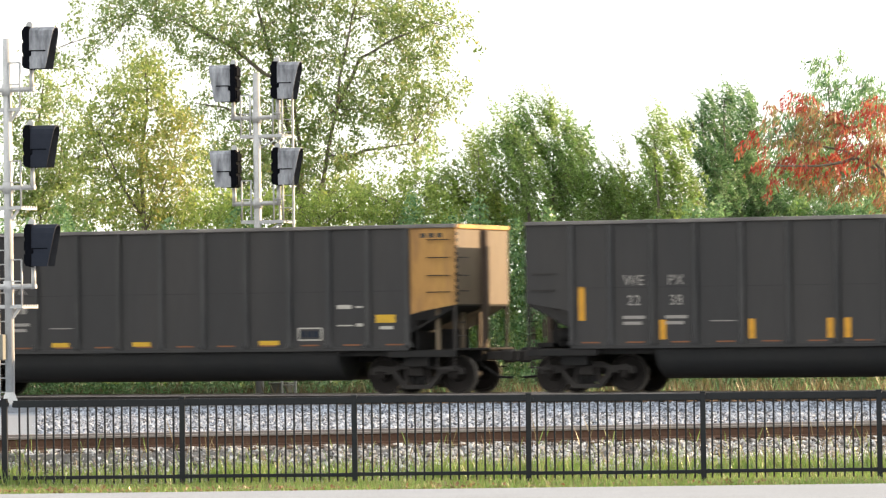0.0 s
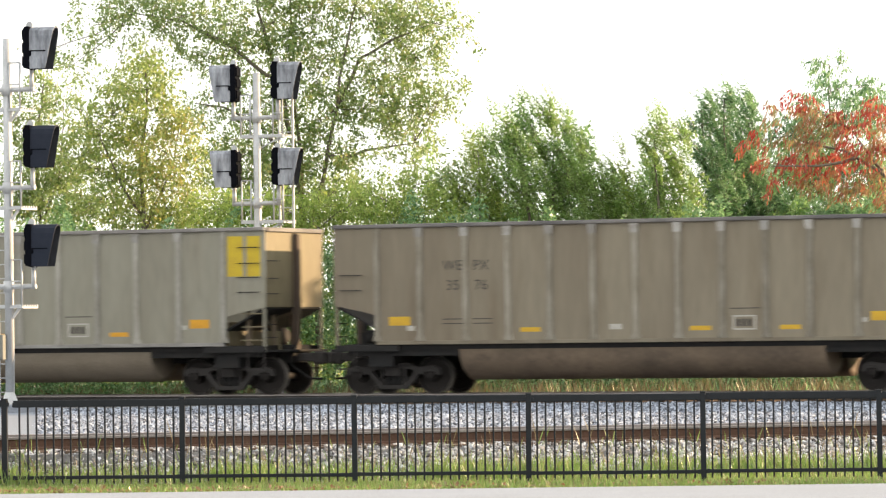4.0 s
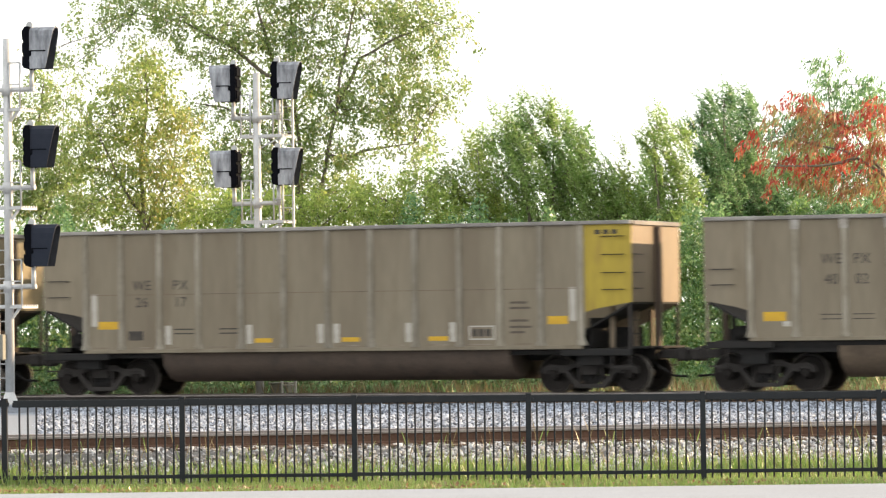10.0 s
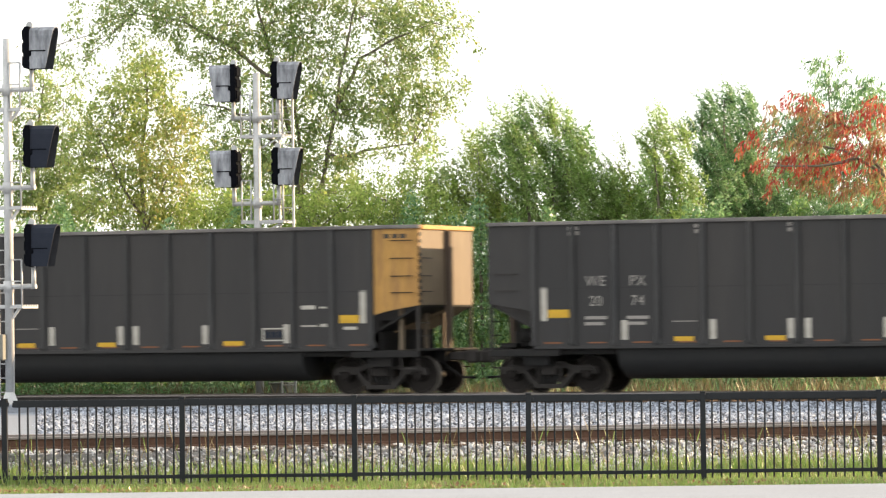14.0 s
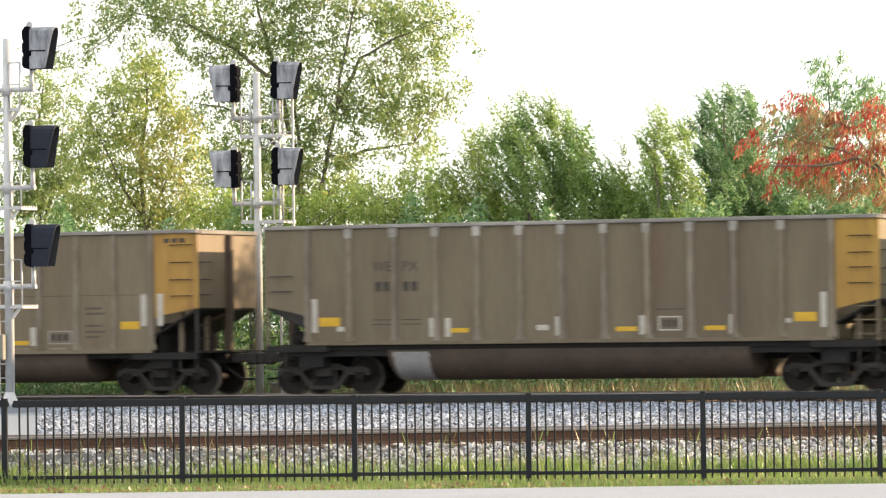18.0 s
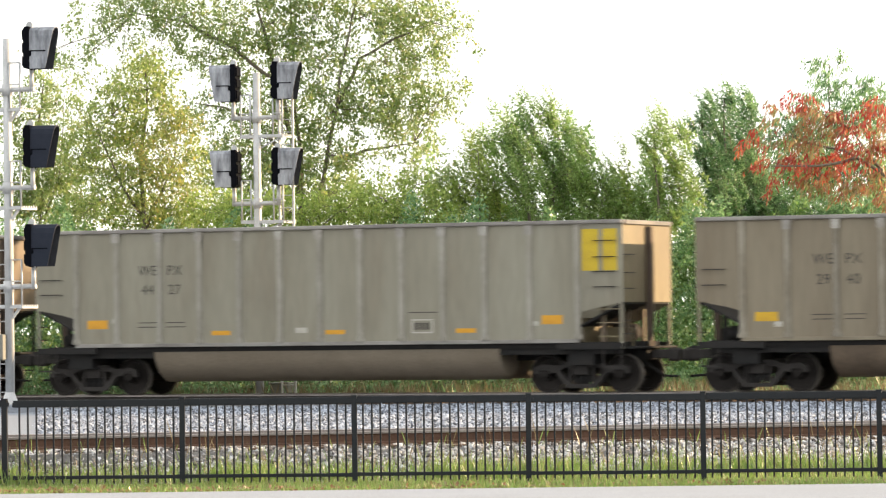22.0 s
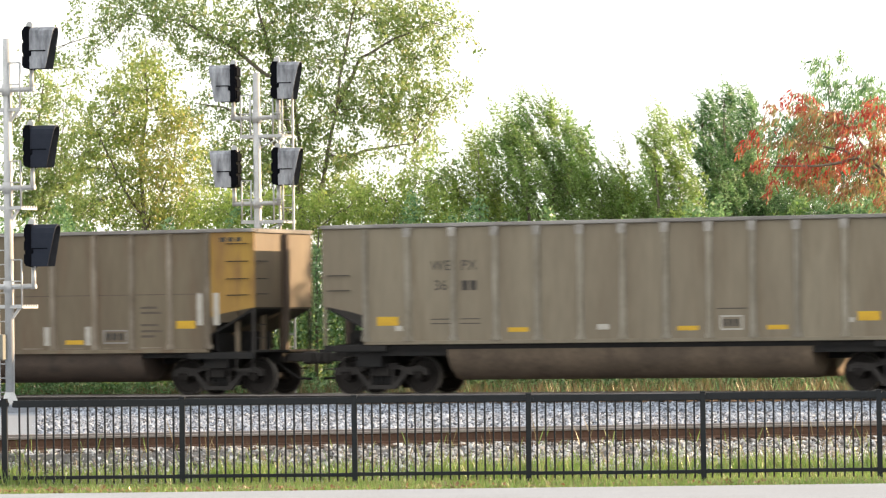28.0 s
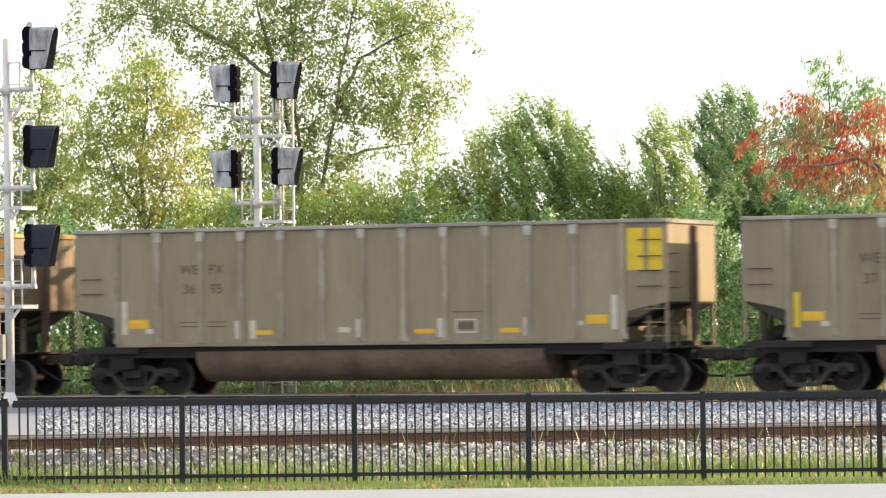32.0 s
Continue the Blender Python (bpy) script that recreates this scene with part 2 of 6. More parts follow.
M["stone_warm"] = island_mat("crushed_brownish_ballast_stone", [(0.0285, 0.0267, 0.0281), (0.1757, 0.1633, 0.1612), (0.3515, 0.3514, 0.3588), (0.5890, 0.6138, 0.6552), (0.0627, 0.0554, 0.0541)])
M["grass"] = leaf_mat("grass_blade", [(0.115, 0.215, 0.050), (0.185, 0.295, 0.080), (0.260, 0.345, 0.125), (0.145, 0.245, 0.058), (0.31, 0.33, 0.16)], 0.45)
M["straw"] = leaf_mat("dry_grass_stalk", [(0.24, 0.20, 0.11), (0.18, 0.145, 0.075), (0.29, 0.245, 0.155)], 0.3)
M["bark"] = mat("grey_brown_bark", (0.170, 0.150, 0.122), 0.9, second=(0.093, 0.079, 0.065), scale=9, grain=50, bump=0.5, stretch=(1, 1, 0.3))
M["leaf_pale"] = leaf_mat("pale_green_leaf", [(0.110, 0.165, 0.055), (0.225, 0.325, 0.120), (0.360, 0.450, 0.215), (0.160, 0.240, 0.085), (0.325, 0.385, 0.155), (0.270, 0.365, 0.145), (0.360, 0.330, 0.140)], 0.6)
M["leaf_yellow"] = leaf_mat("yellowing_leaf", [(0.140, 0.195, 0.055), (0.275, 0.370, 0.115), (0.390, 0.450, 0.180), (0.190, 0.270, 0.080), (0.420, 0.410, 0.150)], 0.6)
M["leaf_gold"] = leaf_mat("gold_turning_leaf", [(0.210, 0.270, 0.085), (0.400, 0.400, 0.145), (0.300, 0.385, 0.140), (0.430, 0.360, 0.130), (0.240, 0.330, 0.105), (0.350, 0.410, 0.160)], 0.6)
M["leaf_green"] = leaf_mat("mid_green_leaf", [(0.096, 0.180, 0.056), (0.215, 0.350, 0.120), (0.390, 0.520, 0.245), (0.138, 0.245, 0.076), (0.300, 0.430, 0.172)], 0.55)
M["leaf_lime"] = leaf_mat("lime_green_leaf", [(0.125, 0.212, 0.060), (0.265, 0.395, 0.125), (0.415, 0.525, 0.225), (0.178, 0.292, 0.082), (0.335, 0.445, 0.155)], 0.6)
M["leaf_deep"] = leaf_mat("blue_green_leaf", [(0.072, 0.155, 0.070), (0.165, 0.305, 0.135), (0.340, 0.490, 0.270), (0.105, 0.215, 0.092), (0.245, 0.385, 0.185)], 0.5)
M["leaf_red"] = leaf_mat("red_autumn_leaf", [(0.34, 0.050, 0.042), (0.40, 0.085, 0.062), (0.38, 0.140, 0.085), (0.30, 0.046, 0.042), (0.41, 0.075, 0.060), (0.29, 0.21, 0.10)], 0.5)
M["leaf_rust"] = leaf_mat("rusty_turning_leaf", [(0.35, 0.115, 0.072), (0.25, 0.290, 0.125), (0.35, 0.215, 0.120), (0.20, 0.265, 0.105), (0.38, 0.095, 0.068), (0.30, 0.280, 0.140), (0.35, 0.155, 0.095)], 0.5)
M["leaf_bush"] = leaf_mat("lime_bush_leaf", [(0.150, 0.215, 0.048), (0.300, 0.405, 0.112), (0.420, 0.500, 0.175), (0.205, 0.305, 0.070), (0.400, 0.440, 0.150)], 0.62)


# ---- mesh helpers ----
def bm_box(bm, x0, x1, y0, y1, z0, z1, bevel=0.0):
    vs = [bm.verts.new(p) for p in ((x0, y0, z0), (x1, y0, z0), (x1, y1, z0), (x0, y1, z0), (x0, y0, z1), (x1, y0, z1), (x1, y1, z1), (x0, y1, z1))]
    fs = [bm.faces.new([vs[i] for i in f]) for f in ((3, 2, 1, 0), (4, 5, 6, 7), (0, 1, 5, 4), (1, 2, 6, 5), (2, 3, 7, 6), (3, 0, 4, 7))]
    if bevel:
        es = {e for f in fs for e in f.edges}
        bmesh.ops.bevel(bm, geom=list(es), offset=bevel, segments=1, affect='EDGES')


def bm_prism(bm, pts, y0, y1):
    """An outline in x and z, given thickness along y."""
    a = [bm.verts.new((x, y0, z)) for x, z in pts]
    b = [bm.verts.new((x, y1, z)) for x, z in pts]
    n = len(pts)
    bm.faces.new(a)
    bm.faces.new(b[::-1])
    for i in range(n):
        bm.faces.new((a[i], b[i], b[(i + 1) % n], a[(i + 1) % n]))


def bm_tube(bm, pts, radii, seg=8, caps=True):
    rings = []
    for i, p in enumerate(pts):
        p = Vector(p)
        d = (Vector(pts[min(i + 1, len(pts) - 1)]) - Vector(pts[max(i - 1, 0)])).normalized()
        side = d.orthogonal().normalized() if abs(d.z) < 0.9 else Vector((1, 0, 0))
        side = (side - d * side.dot(d)).normalized()
        up = d.cross(side)
        r = radii[i] if isinstance(radii, (list, tuple)) else radii
        rings.append([bm.verts.new(p + (side * math.cos(2 * math.pi * k / seg) + up * math.sin(2 * math.pi * k / seg)) * r) for k in range(seg)])
    for a, b in zip(rings, rings[1:]):
        for k in range(seg):
            f = bm.faces.new((a[k], a[(k + 1) % seg], b[(k + 1) % seg], b[k]))
            f.smooth = True
    if caps:
        bm.faces.new(rings[0][::-1])
        bm.faces.new(rings[-1])


def bm_lathe(bm, profile, seg=20):
    """A profile of (radius, y) turned about the y axis."""
    rings = [[bm.verts.new((r * math.cos(2 * math.pi * k / seg), y, r * math.sin(2 * math.pi * k / seg))) for k in range(seg)] for r, y in profile]
    for a, b in zip(rings, rings[1:]):
        for k in range(seg):
            bm.faces.new((a[k], b[k], b[(k + 1) % seg], a[(k + 1) % seg]))
    bm.faces.new(rings[0])
    bm.faces.new(rings[-1][::-1])


def finish(bm, name):
    bmesh.ops.recalc_face_normals(bm, faces=bm.faces)
    me = bpy.data.meshes.new(name)
    bm.to_mesh(me)
    bm.free()
    return me


def build(name, fn, *args):
    bm = bmesh.new()
    fn(bm, *args)
    return finish(bm, name)


def part(name, me, material, parent=None, label="", at=None):
    """One mesh object, under a thing or a part; meshes may be shared, materials sit on the object."""
    if isinstance(me, bmesh.types.BMesh):
        me = finish(me, name)
    ob = new(name, me)
    if not me.materials:
        me.materials.append(material)
    ob.material_slots[0].link = 'OBJECT'
    ob.material_slots[0].material = material
    if parent is not None:
        ob.parent = parent
    if at is not None:
        ob.matrix_basis = at
    if label:
        tagged(ob, label)
    return ob


def quads(name, corners, material):
    """Loose four-cornered pieces from an array of n x 4 x 3."""
    n = len(corners)
    me = bpy.data.meshes.new(name)
    me.vertices.add(n * 4)
    me.vertices.foreach_set("co", corners.reshape(-1).astype(np.float32))
    me.loops.add(n * 4)
    me.loops.foreach_set("vertex_index", np.arange(n * 4, dtype=np.int32))
    me.polygons.add(n)
    me.polygons.foreach_set("loop_start", np.arange(0, n * 4, 4, dtype=np.int32))
    me.update(calc_edges=True)
    me.materials.append(material)
    return me


def blobs(name, centres, sizes, rng, material):
    """Loose crushed stones: rough eight-faced lumps, joined in one mesh."""
    n = len(centres)
    base = np.array([(1, 0, 0), (-1, 0, 0), (0, 1, 0), (0, -1, 0), (0, 0, 1), (0, 0, -1)], float)
    tris = np.array([(0, 2, 4), (2, 1, 4), (1, 3, 4), (3, 0, 4), (2, 0, 5), (1, 2, 5), (3, 1, 5), (0, 3, 5)])
    q = rng.normal(size=(n, 4))
    q /= np.linalg.norm(q, axis=1)[:, None]
    w, x, y, z = q.T
    R = np.stack([1 - 2 * (y * y + z * z), 2 * (x * y - z * w), 2 * (x * z + y * w), 2 * (x * y + z * w), 1 - 2 * (x * x + z * z), 2 * (y * z - x * w), 2 * (x * z - y * w), 2 * (y * z + x * w), 1 - 2 * (x * x + y * y)], 1).reshape(n, 3, 3)
    v = base[None] * (0.65 + 0.7 * rng.random((n, 6, 3))) * sizes[:, None, None]
    v = np.einsum('nij,nkj->nki', R, v) + centres[:, None, :]
    f = (tris[None] + (np.arange(n) * 6)[:, None, None]).reshape(-1)
    me = bpy.data.meshes.new(name)
    me.vertices.add(n * 6)
    me.vertices.foreach_set("co", v.reshape(-1).astype(np.float32))
    me.loops.add(len(f))
    me.loops.foreach_set("vertex_index", f.astype(np.int32))
    me.polygons.add(n * 8)
    me.polygons.foreach_set("loop_start", np.arange(0, n * 24, 3, dtype=np.int32))
    me.update(calc_edges=True)
    me.materials.append(material)
    return me


MOVES = []      # (thing, rows) keyed by motions() at the end

# ---- ground and tracks ----
TURN = -math.degrees(math.atan(0.415))          # heading of the train's track
U = Vector((math.cos(radians(TURN)), math.sin(radians(TURN)), 0))
MID = Vector((0.602, 98.65, 0))                 # a point on the track's centre line
RAIL_TOP = 0.667
TRACK = Matrix.Translation((MID.x, MID.y, RAIL_TOP)) @ pose(0, 0, 0, 0, 0, TURN)


def near_line(x):
    """Y of the near rail of the near track."""
    return 63.65 + 0.18 * min(max(x, -9.0), 12.0)


def toe(x):
    """How far the bank of the near track reaches before its near rail."""
    return 1.6 + 0.06 * min(max(x, -9.0), 12.0)


def far_line(x):
    """Y of the centre line of the train's track."""
    return MID.y - 0.415 * (x - MID.x)


def strip(name, xs, rows, material, label, category):
    """A sheet: at each x the same number of (y, z) points."""
    bm = bmesh.new()
    grid = [[bm.verts.new((x, y, z)) for y, z in rows(x)] for x in xs]
    for a, b in zip(grid, grid[1:]):
        for i in range(len(a) - 1):
            bm.faces.new((a[i], b[i], b[i + 1], a[i + 1]))
    ob = part(name, finish(bm, name), material)
    return tagged(ob, label, category, kind="structure")


strip("ground", [-2500, -300, -60, 0, 60, 300, 2500], lambda x: [(y, -0.02) for y in (-2500, -200, 0, 40, 80, 120, 200, 600, 2500)], M["ground"], "grassy earth ground on both sides of the tracks", "ground")
XS = [-60, -30, -9] + [i for i in range(-8, 12)] + [12, 20, 30, 45, 60]
strip("ballast_bed", XS, lambda x: [(near_line(x) - toe(x), -0.03), (near_line(x) - toe(x) + 0.35, 0.06), (near_line(x) - 0.62, 0.42), (near_line(x) - 0.5, 0.44), (near_line(x) + 4, 0.43), ((near_line(x) + far_line(x)) / 2, 0.43), (far_line(x) - 3, 0.44), (far_line(x) + 2.6, 0.44), (far_line(x) + 4.2, -0.03)], M["gravel"], "bed of grey crushed stone between the two tracks", "ballast")
bm = bmesh.new()
for lo, hi in ((-760, -64), (64, 760)):
    a = [bm.verts.new((x, y, z)) for x in (lo, hi) for y, z in ((-3.6, -0.69), (-2.3, -0.2), (2.3, -0.2), (3.6, -0.69))]
    for i in range(3):
        bm.faces.new((a[i], a[i + 1], a[i + 5], a[i + 4]))
tagged(part("ballast_bank", bm, M["gravel"], at=TRACK), "bank of grey crushed stone that carries the main track", "ballast", kind="structure")
bm = bmesh.new()
for k in range(-3, 3):
    bm_box(bm, k * 20.0 + 10.004, k * 20.0 + 29.996, 48.0, 58.22, -0.10, 0.012, 0.004)
tagged(part("pavement", bm, M["concrete"]), "pale smooth concrete pavement before the fence", "pavement", kind="structure")
strip("gravel_path", [0.0, 0.5, 1.0], lambda u: [(y, 0.452) for y in (66.2, 75.0, 85.0, 95.0)], M["path"], "smooth pale fine gravel laid beside the tracks", "gravel path")
for v in bpy.data.objects["gravel_path"].data.vertices:
    v.co.x = -14.0 + v.co.x * (14.0 - 0.0895 * v.co.y)


def rail_section(g):
    w, hd, ft = 0.037, 0.172, 0.072
    return [(-ft, 0), (ft, 0), (ft, 0.014), (0.010, 0.032), (0.010, hd - 0.045), (w, hd - 0.035), (w, hd - 0.004), (w - 0.008, hd), (-w + 0.008, hd), (-w, hd - 0.004), (-w, hd - 0.035), (-0.010, hd - 0.045), (-0.010, 0.032), (-ft, 0.014)]


def sweep_rail(path, material, top, parent, label):
    """A rail along points, its foot on the ties; the polished head is a strip of its own."""
    bm = bmesh.new()
    sec = rail_section(0)
    rings = []
    for i, p in enumerate(path):
        d = (Vector(path[min(i + 1, len(path) - 1)]) - Vector(path[max(i - 1, 0)])).normalized()
        s = Vector((-d.y, d.x, 0))
        rings.append([bm.verts.new(Vector(p) + s * a + Vector((0, 0, b))) for a, b in sec])
    for a, b in zip(rings, rings[1:]):
        for k in range(len(sec)):
            bm.faces.new((a[k], a[(k + 1) % len(sec)], b[(k + 1) % len(sec)], b[k]))
    r = part("rail", bm, material, parent, label)
    bm = bmesh.new()
    rows = []
    for i, p in enumerate(path):
        d = (Vector(path[min(i + 1, len(path) - 1)]) - Vector(path[max(i - 1, 0)])).normalized()
        s = Vector((-d.y, d.x, 0))
        rows.append([bm.verts.new(Vector(p) + s * a + Vector((0, 0, b))) for a, b in ((-0.040, 0.140), (-0.040, 0.170), (-0.028, 0.176), (0.028, 0.176), (0.040, 0.170), (0.040, 0.140))])
    for a, b in zip(rows, rows[1:]):
        for k in range(5):
            bm.faces.new((a[k], a[k + 1], b[k + 1], b[k]))
    part("rail_head", bm, top, r, "worn bright rail head")
    return r


track_near = tagged(new("track"), "single rusty railway track on brown timber ties beside the fence", "railway track", kind="structure")
RZ = RAIL_TOP - 0.176
for off in (0.0, 1.505):
    sweep_rail([(x, near_line(x) + off, RZ) for x in (-60, -30, -9, 0, 12, 30, 60)], M["rail"], M["railtop"], track_near, "rust-brown steel rail")
tie_me = build("tie", bm_box, -0.115, 0.115, -1.29, 1.29, -0.17, 0.0, 0.012)
plate_me = build("tie_plate", bm_box, -0.09, 0.09, -0.17, 0.17, 0.0, 0.016, 0.004)
rng = random.Random(4)
for k in range(-22, 24):
    x = k * 0.5 + rng.uniform(-0.02, 0.02)
    a = math.degrees(math.atan(0.18)) if -9 < x < 12 else 0.0
    t = part("tie", tie_me, M["tie"], track_near, at=pose(x, near_line(x) + 0.75 + rng.uniform(-0.03, 0.03), RZ - 0.016 + rng.uniform(-0.006, 0.0), 0, 0, a + rng.uniform(-1, 1)))
    for o in (-0.7525, 0.7525):
        part("tie_plate", plate_me, M["rail"], t, at=pose(0, o, 0))
track_far = tagged(new("track"), "main railway track under the coal train", "railway track", kind="structure")
track_far.matrix_basis = TRACK
for off in (-0.7525, 0.7525):
    sweep_rail([(x, off, -0.176) for x in (-760, -200, -40, 0, 40, 200, 760)], M["truck"], M["railtop"], track_far, "rust-brown steel rail")
for k in range(-40, 41):
    part("tie", tie_me, M["tie"], track_far, at=pose(k * 0.52, rng.uniform(-0.03, 0.03), -0.192 + rng.uniform(-0.004, 0), 0, 0, rng.uniform(-1, 1)))

# ---- fence ----
FENCE_TURN = math.degrees(math.atan(-0.09))
fence = tagged(new("fence"), "black metal picket fence with square posts on the grass", "fence")
FENCE = Matrix.Translation((1.155, 60.45, 0.0)) @ pose(0, 0, 0, 0, 0, FENCE_TURN)
fence.matrix_basis = FENCE
BAY = 2.427
post_me = build("post", bm_box, -0.037, 0.037, -0.037, 0.037, -0.06, 1.222, 0.004)
cap_me = build("cap", bm_box, -0.043, 0.043, -0.043, 0.043, 1.219, 1.243, 0.008)
picket_me = build("picket", bm_box, -0.0125, 0.0125, -0.0125, 0.0125, 0.035, 1.165, 0.002)
top_me = build("top_rail", bm_box, 0.037, BAY - 0.037, -0.022, 0.022, 1.120, 1.218, 0.006)
low_me = build("bottom_rail", bm_box, 0.037, BAY - 0.037, -0.020, 0.020, 0.108, 0.158, 0.004)
flange_me = build("bracket", bm_box, -0.03, 0.03, -0.028, 0.028, -0.030, 0.030, 0.004)
for k in range(-4, 5):
    p = part("post", post_me, M["fence"], fence, at=pose(k * BAY - (0.085 if k < -2 else 0.0), 0, 0, 0, rng.uniform(-0.3, 0.3), 0))
    part("cap", cap_me, M["fence"], p)
    if k == 4:
        break
    dz = rng.uniform(-0.006, 0.006)
    part("top_rail", top_me, M["fence"], fence, at=pose(k * BAY, 0, dz))
    part("bottom_rail", low_me, M["fence"], fence, at=pose(k * BAY, 0, dz))
    for i in range(1, 20):
        part("picket", picket_me, M["fence"], fence, at=pose(k * BAY + BAY * i / 20, 0, dz, 0, rng.uniform(-0.12, 0.12), 0))
    for z in (0.133, 1.155):
        for x in (0.055, BAY - 0.055):
            part("bracket", flange_me, M["fence"], fence, at=pose(k * BAY + x, 0, z + dz))


# ---- signals ----
def hood_shell(bm, reach, low, k0):
    """A tunnel hood: an arched shell that runs along x, longer at the top."""
    sec = [(-0.21, -0.44), (-0.21, 0.26), (-0.19, 0.37), (-0.12, 0.44), (0.0, 0.455), (0.12, 0.44), (0.19, 0.37), (0.21, 0.26), (0.21, -0.44)]
    def ring(k, front):
        out = []
        for y, z in sec:
            lo_ = low - 0.025 * min(1, max(-1, -y / 0.21))
            x = 0.0 if not front else lo_ + (reach - lo_) * (z + 0.44) / 0.895
            out.append(bm.verts.new((x, y * k, z * k if z > 0 else z)))
        return out
    ob_, of, ib, iff = ring(k0, False), ring(k0, True), ring(k0 - 0.03, False), ring(k0 - 0.03, True)
    for k in range(len(sec) - 1):
        bm.faces.new((ob_[k], ob_[k + 1], of[k + 1], of[k]))
        bm.faces.new((ib[k], iff[k], iff[k + 1], ib[k + 1]))
        bm.faces.new((of[k], of[k + 1], iff[k + 1], iff[k]))
        bm.faces.new((ob_[k], ib[k], ib[k + 1], ob_[k + 1]))
    for k in (0, len(sec) - 1):
        bm.faces.new((ob_[k], of[k], iff[k], ib[k]))


def housing_shape(bm):
    bm_prism(bm, [(-0.13, -0.42), (0.0, -0.46), (0.0, 0.46), (-0.10, 0.46), (-0.13, 0.40)], -0.23, 0.23)


def lens_shape(bm):
    bm_tube(bm, [(0.0, 0, 0), (0.05, 0, 0)], [0.105, 0.095], 14)


door_me = build("lamp_door", lambda bm: bm_prism(bm, [(-0.165, -0.09), (-0.128, -0.12), (-0.128, 0.12), (-0.165, 0.09)], -0.20, 0.20))
house_me = build("housing", housing_shape)
hood_me = build("hood", hood_shell, 0.545, 0.37, 1.0)
lining_me = build("lining", hood_shell, 0.547, 0.372, 0.967)
lens_me = build("lens", lens_shape)
seam_me = build("seam", bm_box, 0.02, 0.36, -0.219, -0.208, -0.075, -0.050)
tab_me = build("top_tab", lambda bm: bm_prism(bm, [(-0.12, 0.42), (0.02, 0.42), (0.03, 0.52), (-0.01, 0.575), (-0.07, 0.575), (-0.11, 0.52)], -0.05, 0.05))


def signal_head(mast, x, z, away, hood_material, label):
    """A three-lamp head; away = 1 faces along the track to the right, -1 to the left."""
    hd = part("signal_head", house_me, M["housing"], mast, label, at=pose(x, -0.05, z, 0, 0, 11 if away > 0 else 191))
    part("hood", hood_me, hood_material, hd, at=pose(0.005, 0, 0))
    for dz in (-0.28, 0.0, 0.28):
        part("lamp_door", door_me, M["housing"], hd, at=pose(0, 0, dz))
    part("lining", lining_me, M["lining"], hd, "black inside of the hood", at=pose(0.005, 0, 0))
    part("seam", seam_me, M["housing"], hd, at=Matrix() if away > 0 else Matrix.Diagonal((1, -1, 1, 1)))
    part("top_tab", tab_me, M["steel"], hd)
    for y, lz in ((0.0, 0.24), (-0.13, -0.12), (0.13, -0.12)):
        part("lens", lens_me, M["housing"], hd, at=pose(0.0, y, lz))
    return hd


def pipe(bm, a, b, r, seg=10):
    bm_tube(bm, [a, b], r, seg)


def platform(mast, z, lo, hi, depth=0.62):
    """A small service platform with a guard rail."""
    bm = bmesh.new()
    bm_box(bm, lo, hi, -0.07, -0.03, z - 0.06, z + 0.02, 0.005)
    pl = part("platform", bm, M["steel"], mast, "galvanised grating platform")
    for y in np.linspace(0.05, depth, 6):
        bm = bmesh.new()
        bm_box(bm, lo, hi, y - 0.02, y + 0.02, z - 0.02, z + 0.02)
        part("slat", bm, M["steel"], pl)
    for x in (lo + 0.02, (lo + hi) / 2, hi - 0.02):
        bm = bmesh.new()
        bm_box(bm, x - 0.02, x + 0.02, -0.03, depth + 0.02, z - 0.06, z - 0.02)
        part("bearer", bm, M["steel"], pl)
    for x in (lo + 0.02, lo + 0.27, hi - 0.27, hi - 0.02):
        bm = bmesh.new()
        pipe(bm, (x, -0.05, z), (x, -0.05, z + 0.98), 0.024, 6)
        part("upright", bm, M["steel"], pl)
    for zz in (0.52, 0.98):
        for xa, xb in ((lo + 0.02, lo + 0.29), (hi - 0.29, hi - 0.02)):
            bm = bmesh.new()
            pipe(bm, (xa, -0.05, z + zz), (xb, -0.05, z + zz), 0.016, 6)
            part("guard_rail", bm, M["steel"], pl)
    bm = bmesh.new()
    bm_prism(bm, [(0.0, z - 0.34), (0.05, z - 0.34), (hi - 0.08, z - 0.06), (hi - 0.16, z - 0.06)], 0.0, 0.035)
    part("brace", bm, M["steel"], pl)


def ladder(mast, x, y, z0, z1, wide=0.34):
    lad = tagged(new("ladder"), "galvanised steel ladder")
    lad.parent = mast
    for o in (-wide / 2, wide / 2):
        bm = bmesh.new()
        bm_box(bm, x + o - 0.022, x + o + 0.022, y - 0.03, y + 0.03, z0, z1)
        part("stile", bm, M["steel"], lad)
    n = int((z1 - z0) / 0.305)
    rung = build("rung", pipe, (x - wide / 2, y, 0), (x + wide / 2, y, 0), 0.012, 6)
    for i in range(1, n + 1):
        part("rung", rung, M["steel"], lad, at=pose(0, 0, z0 + i * 0.305 - 0.1))


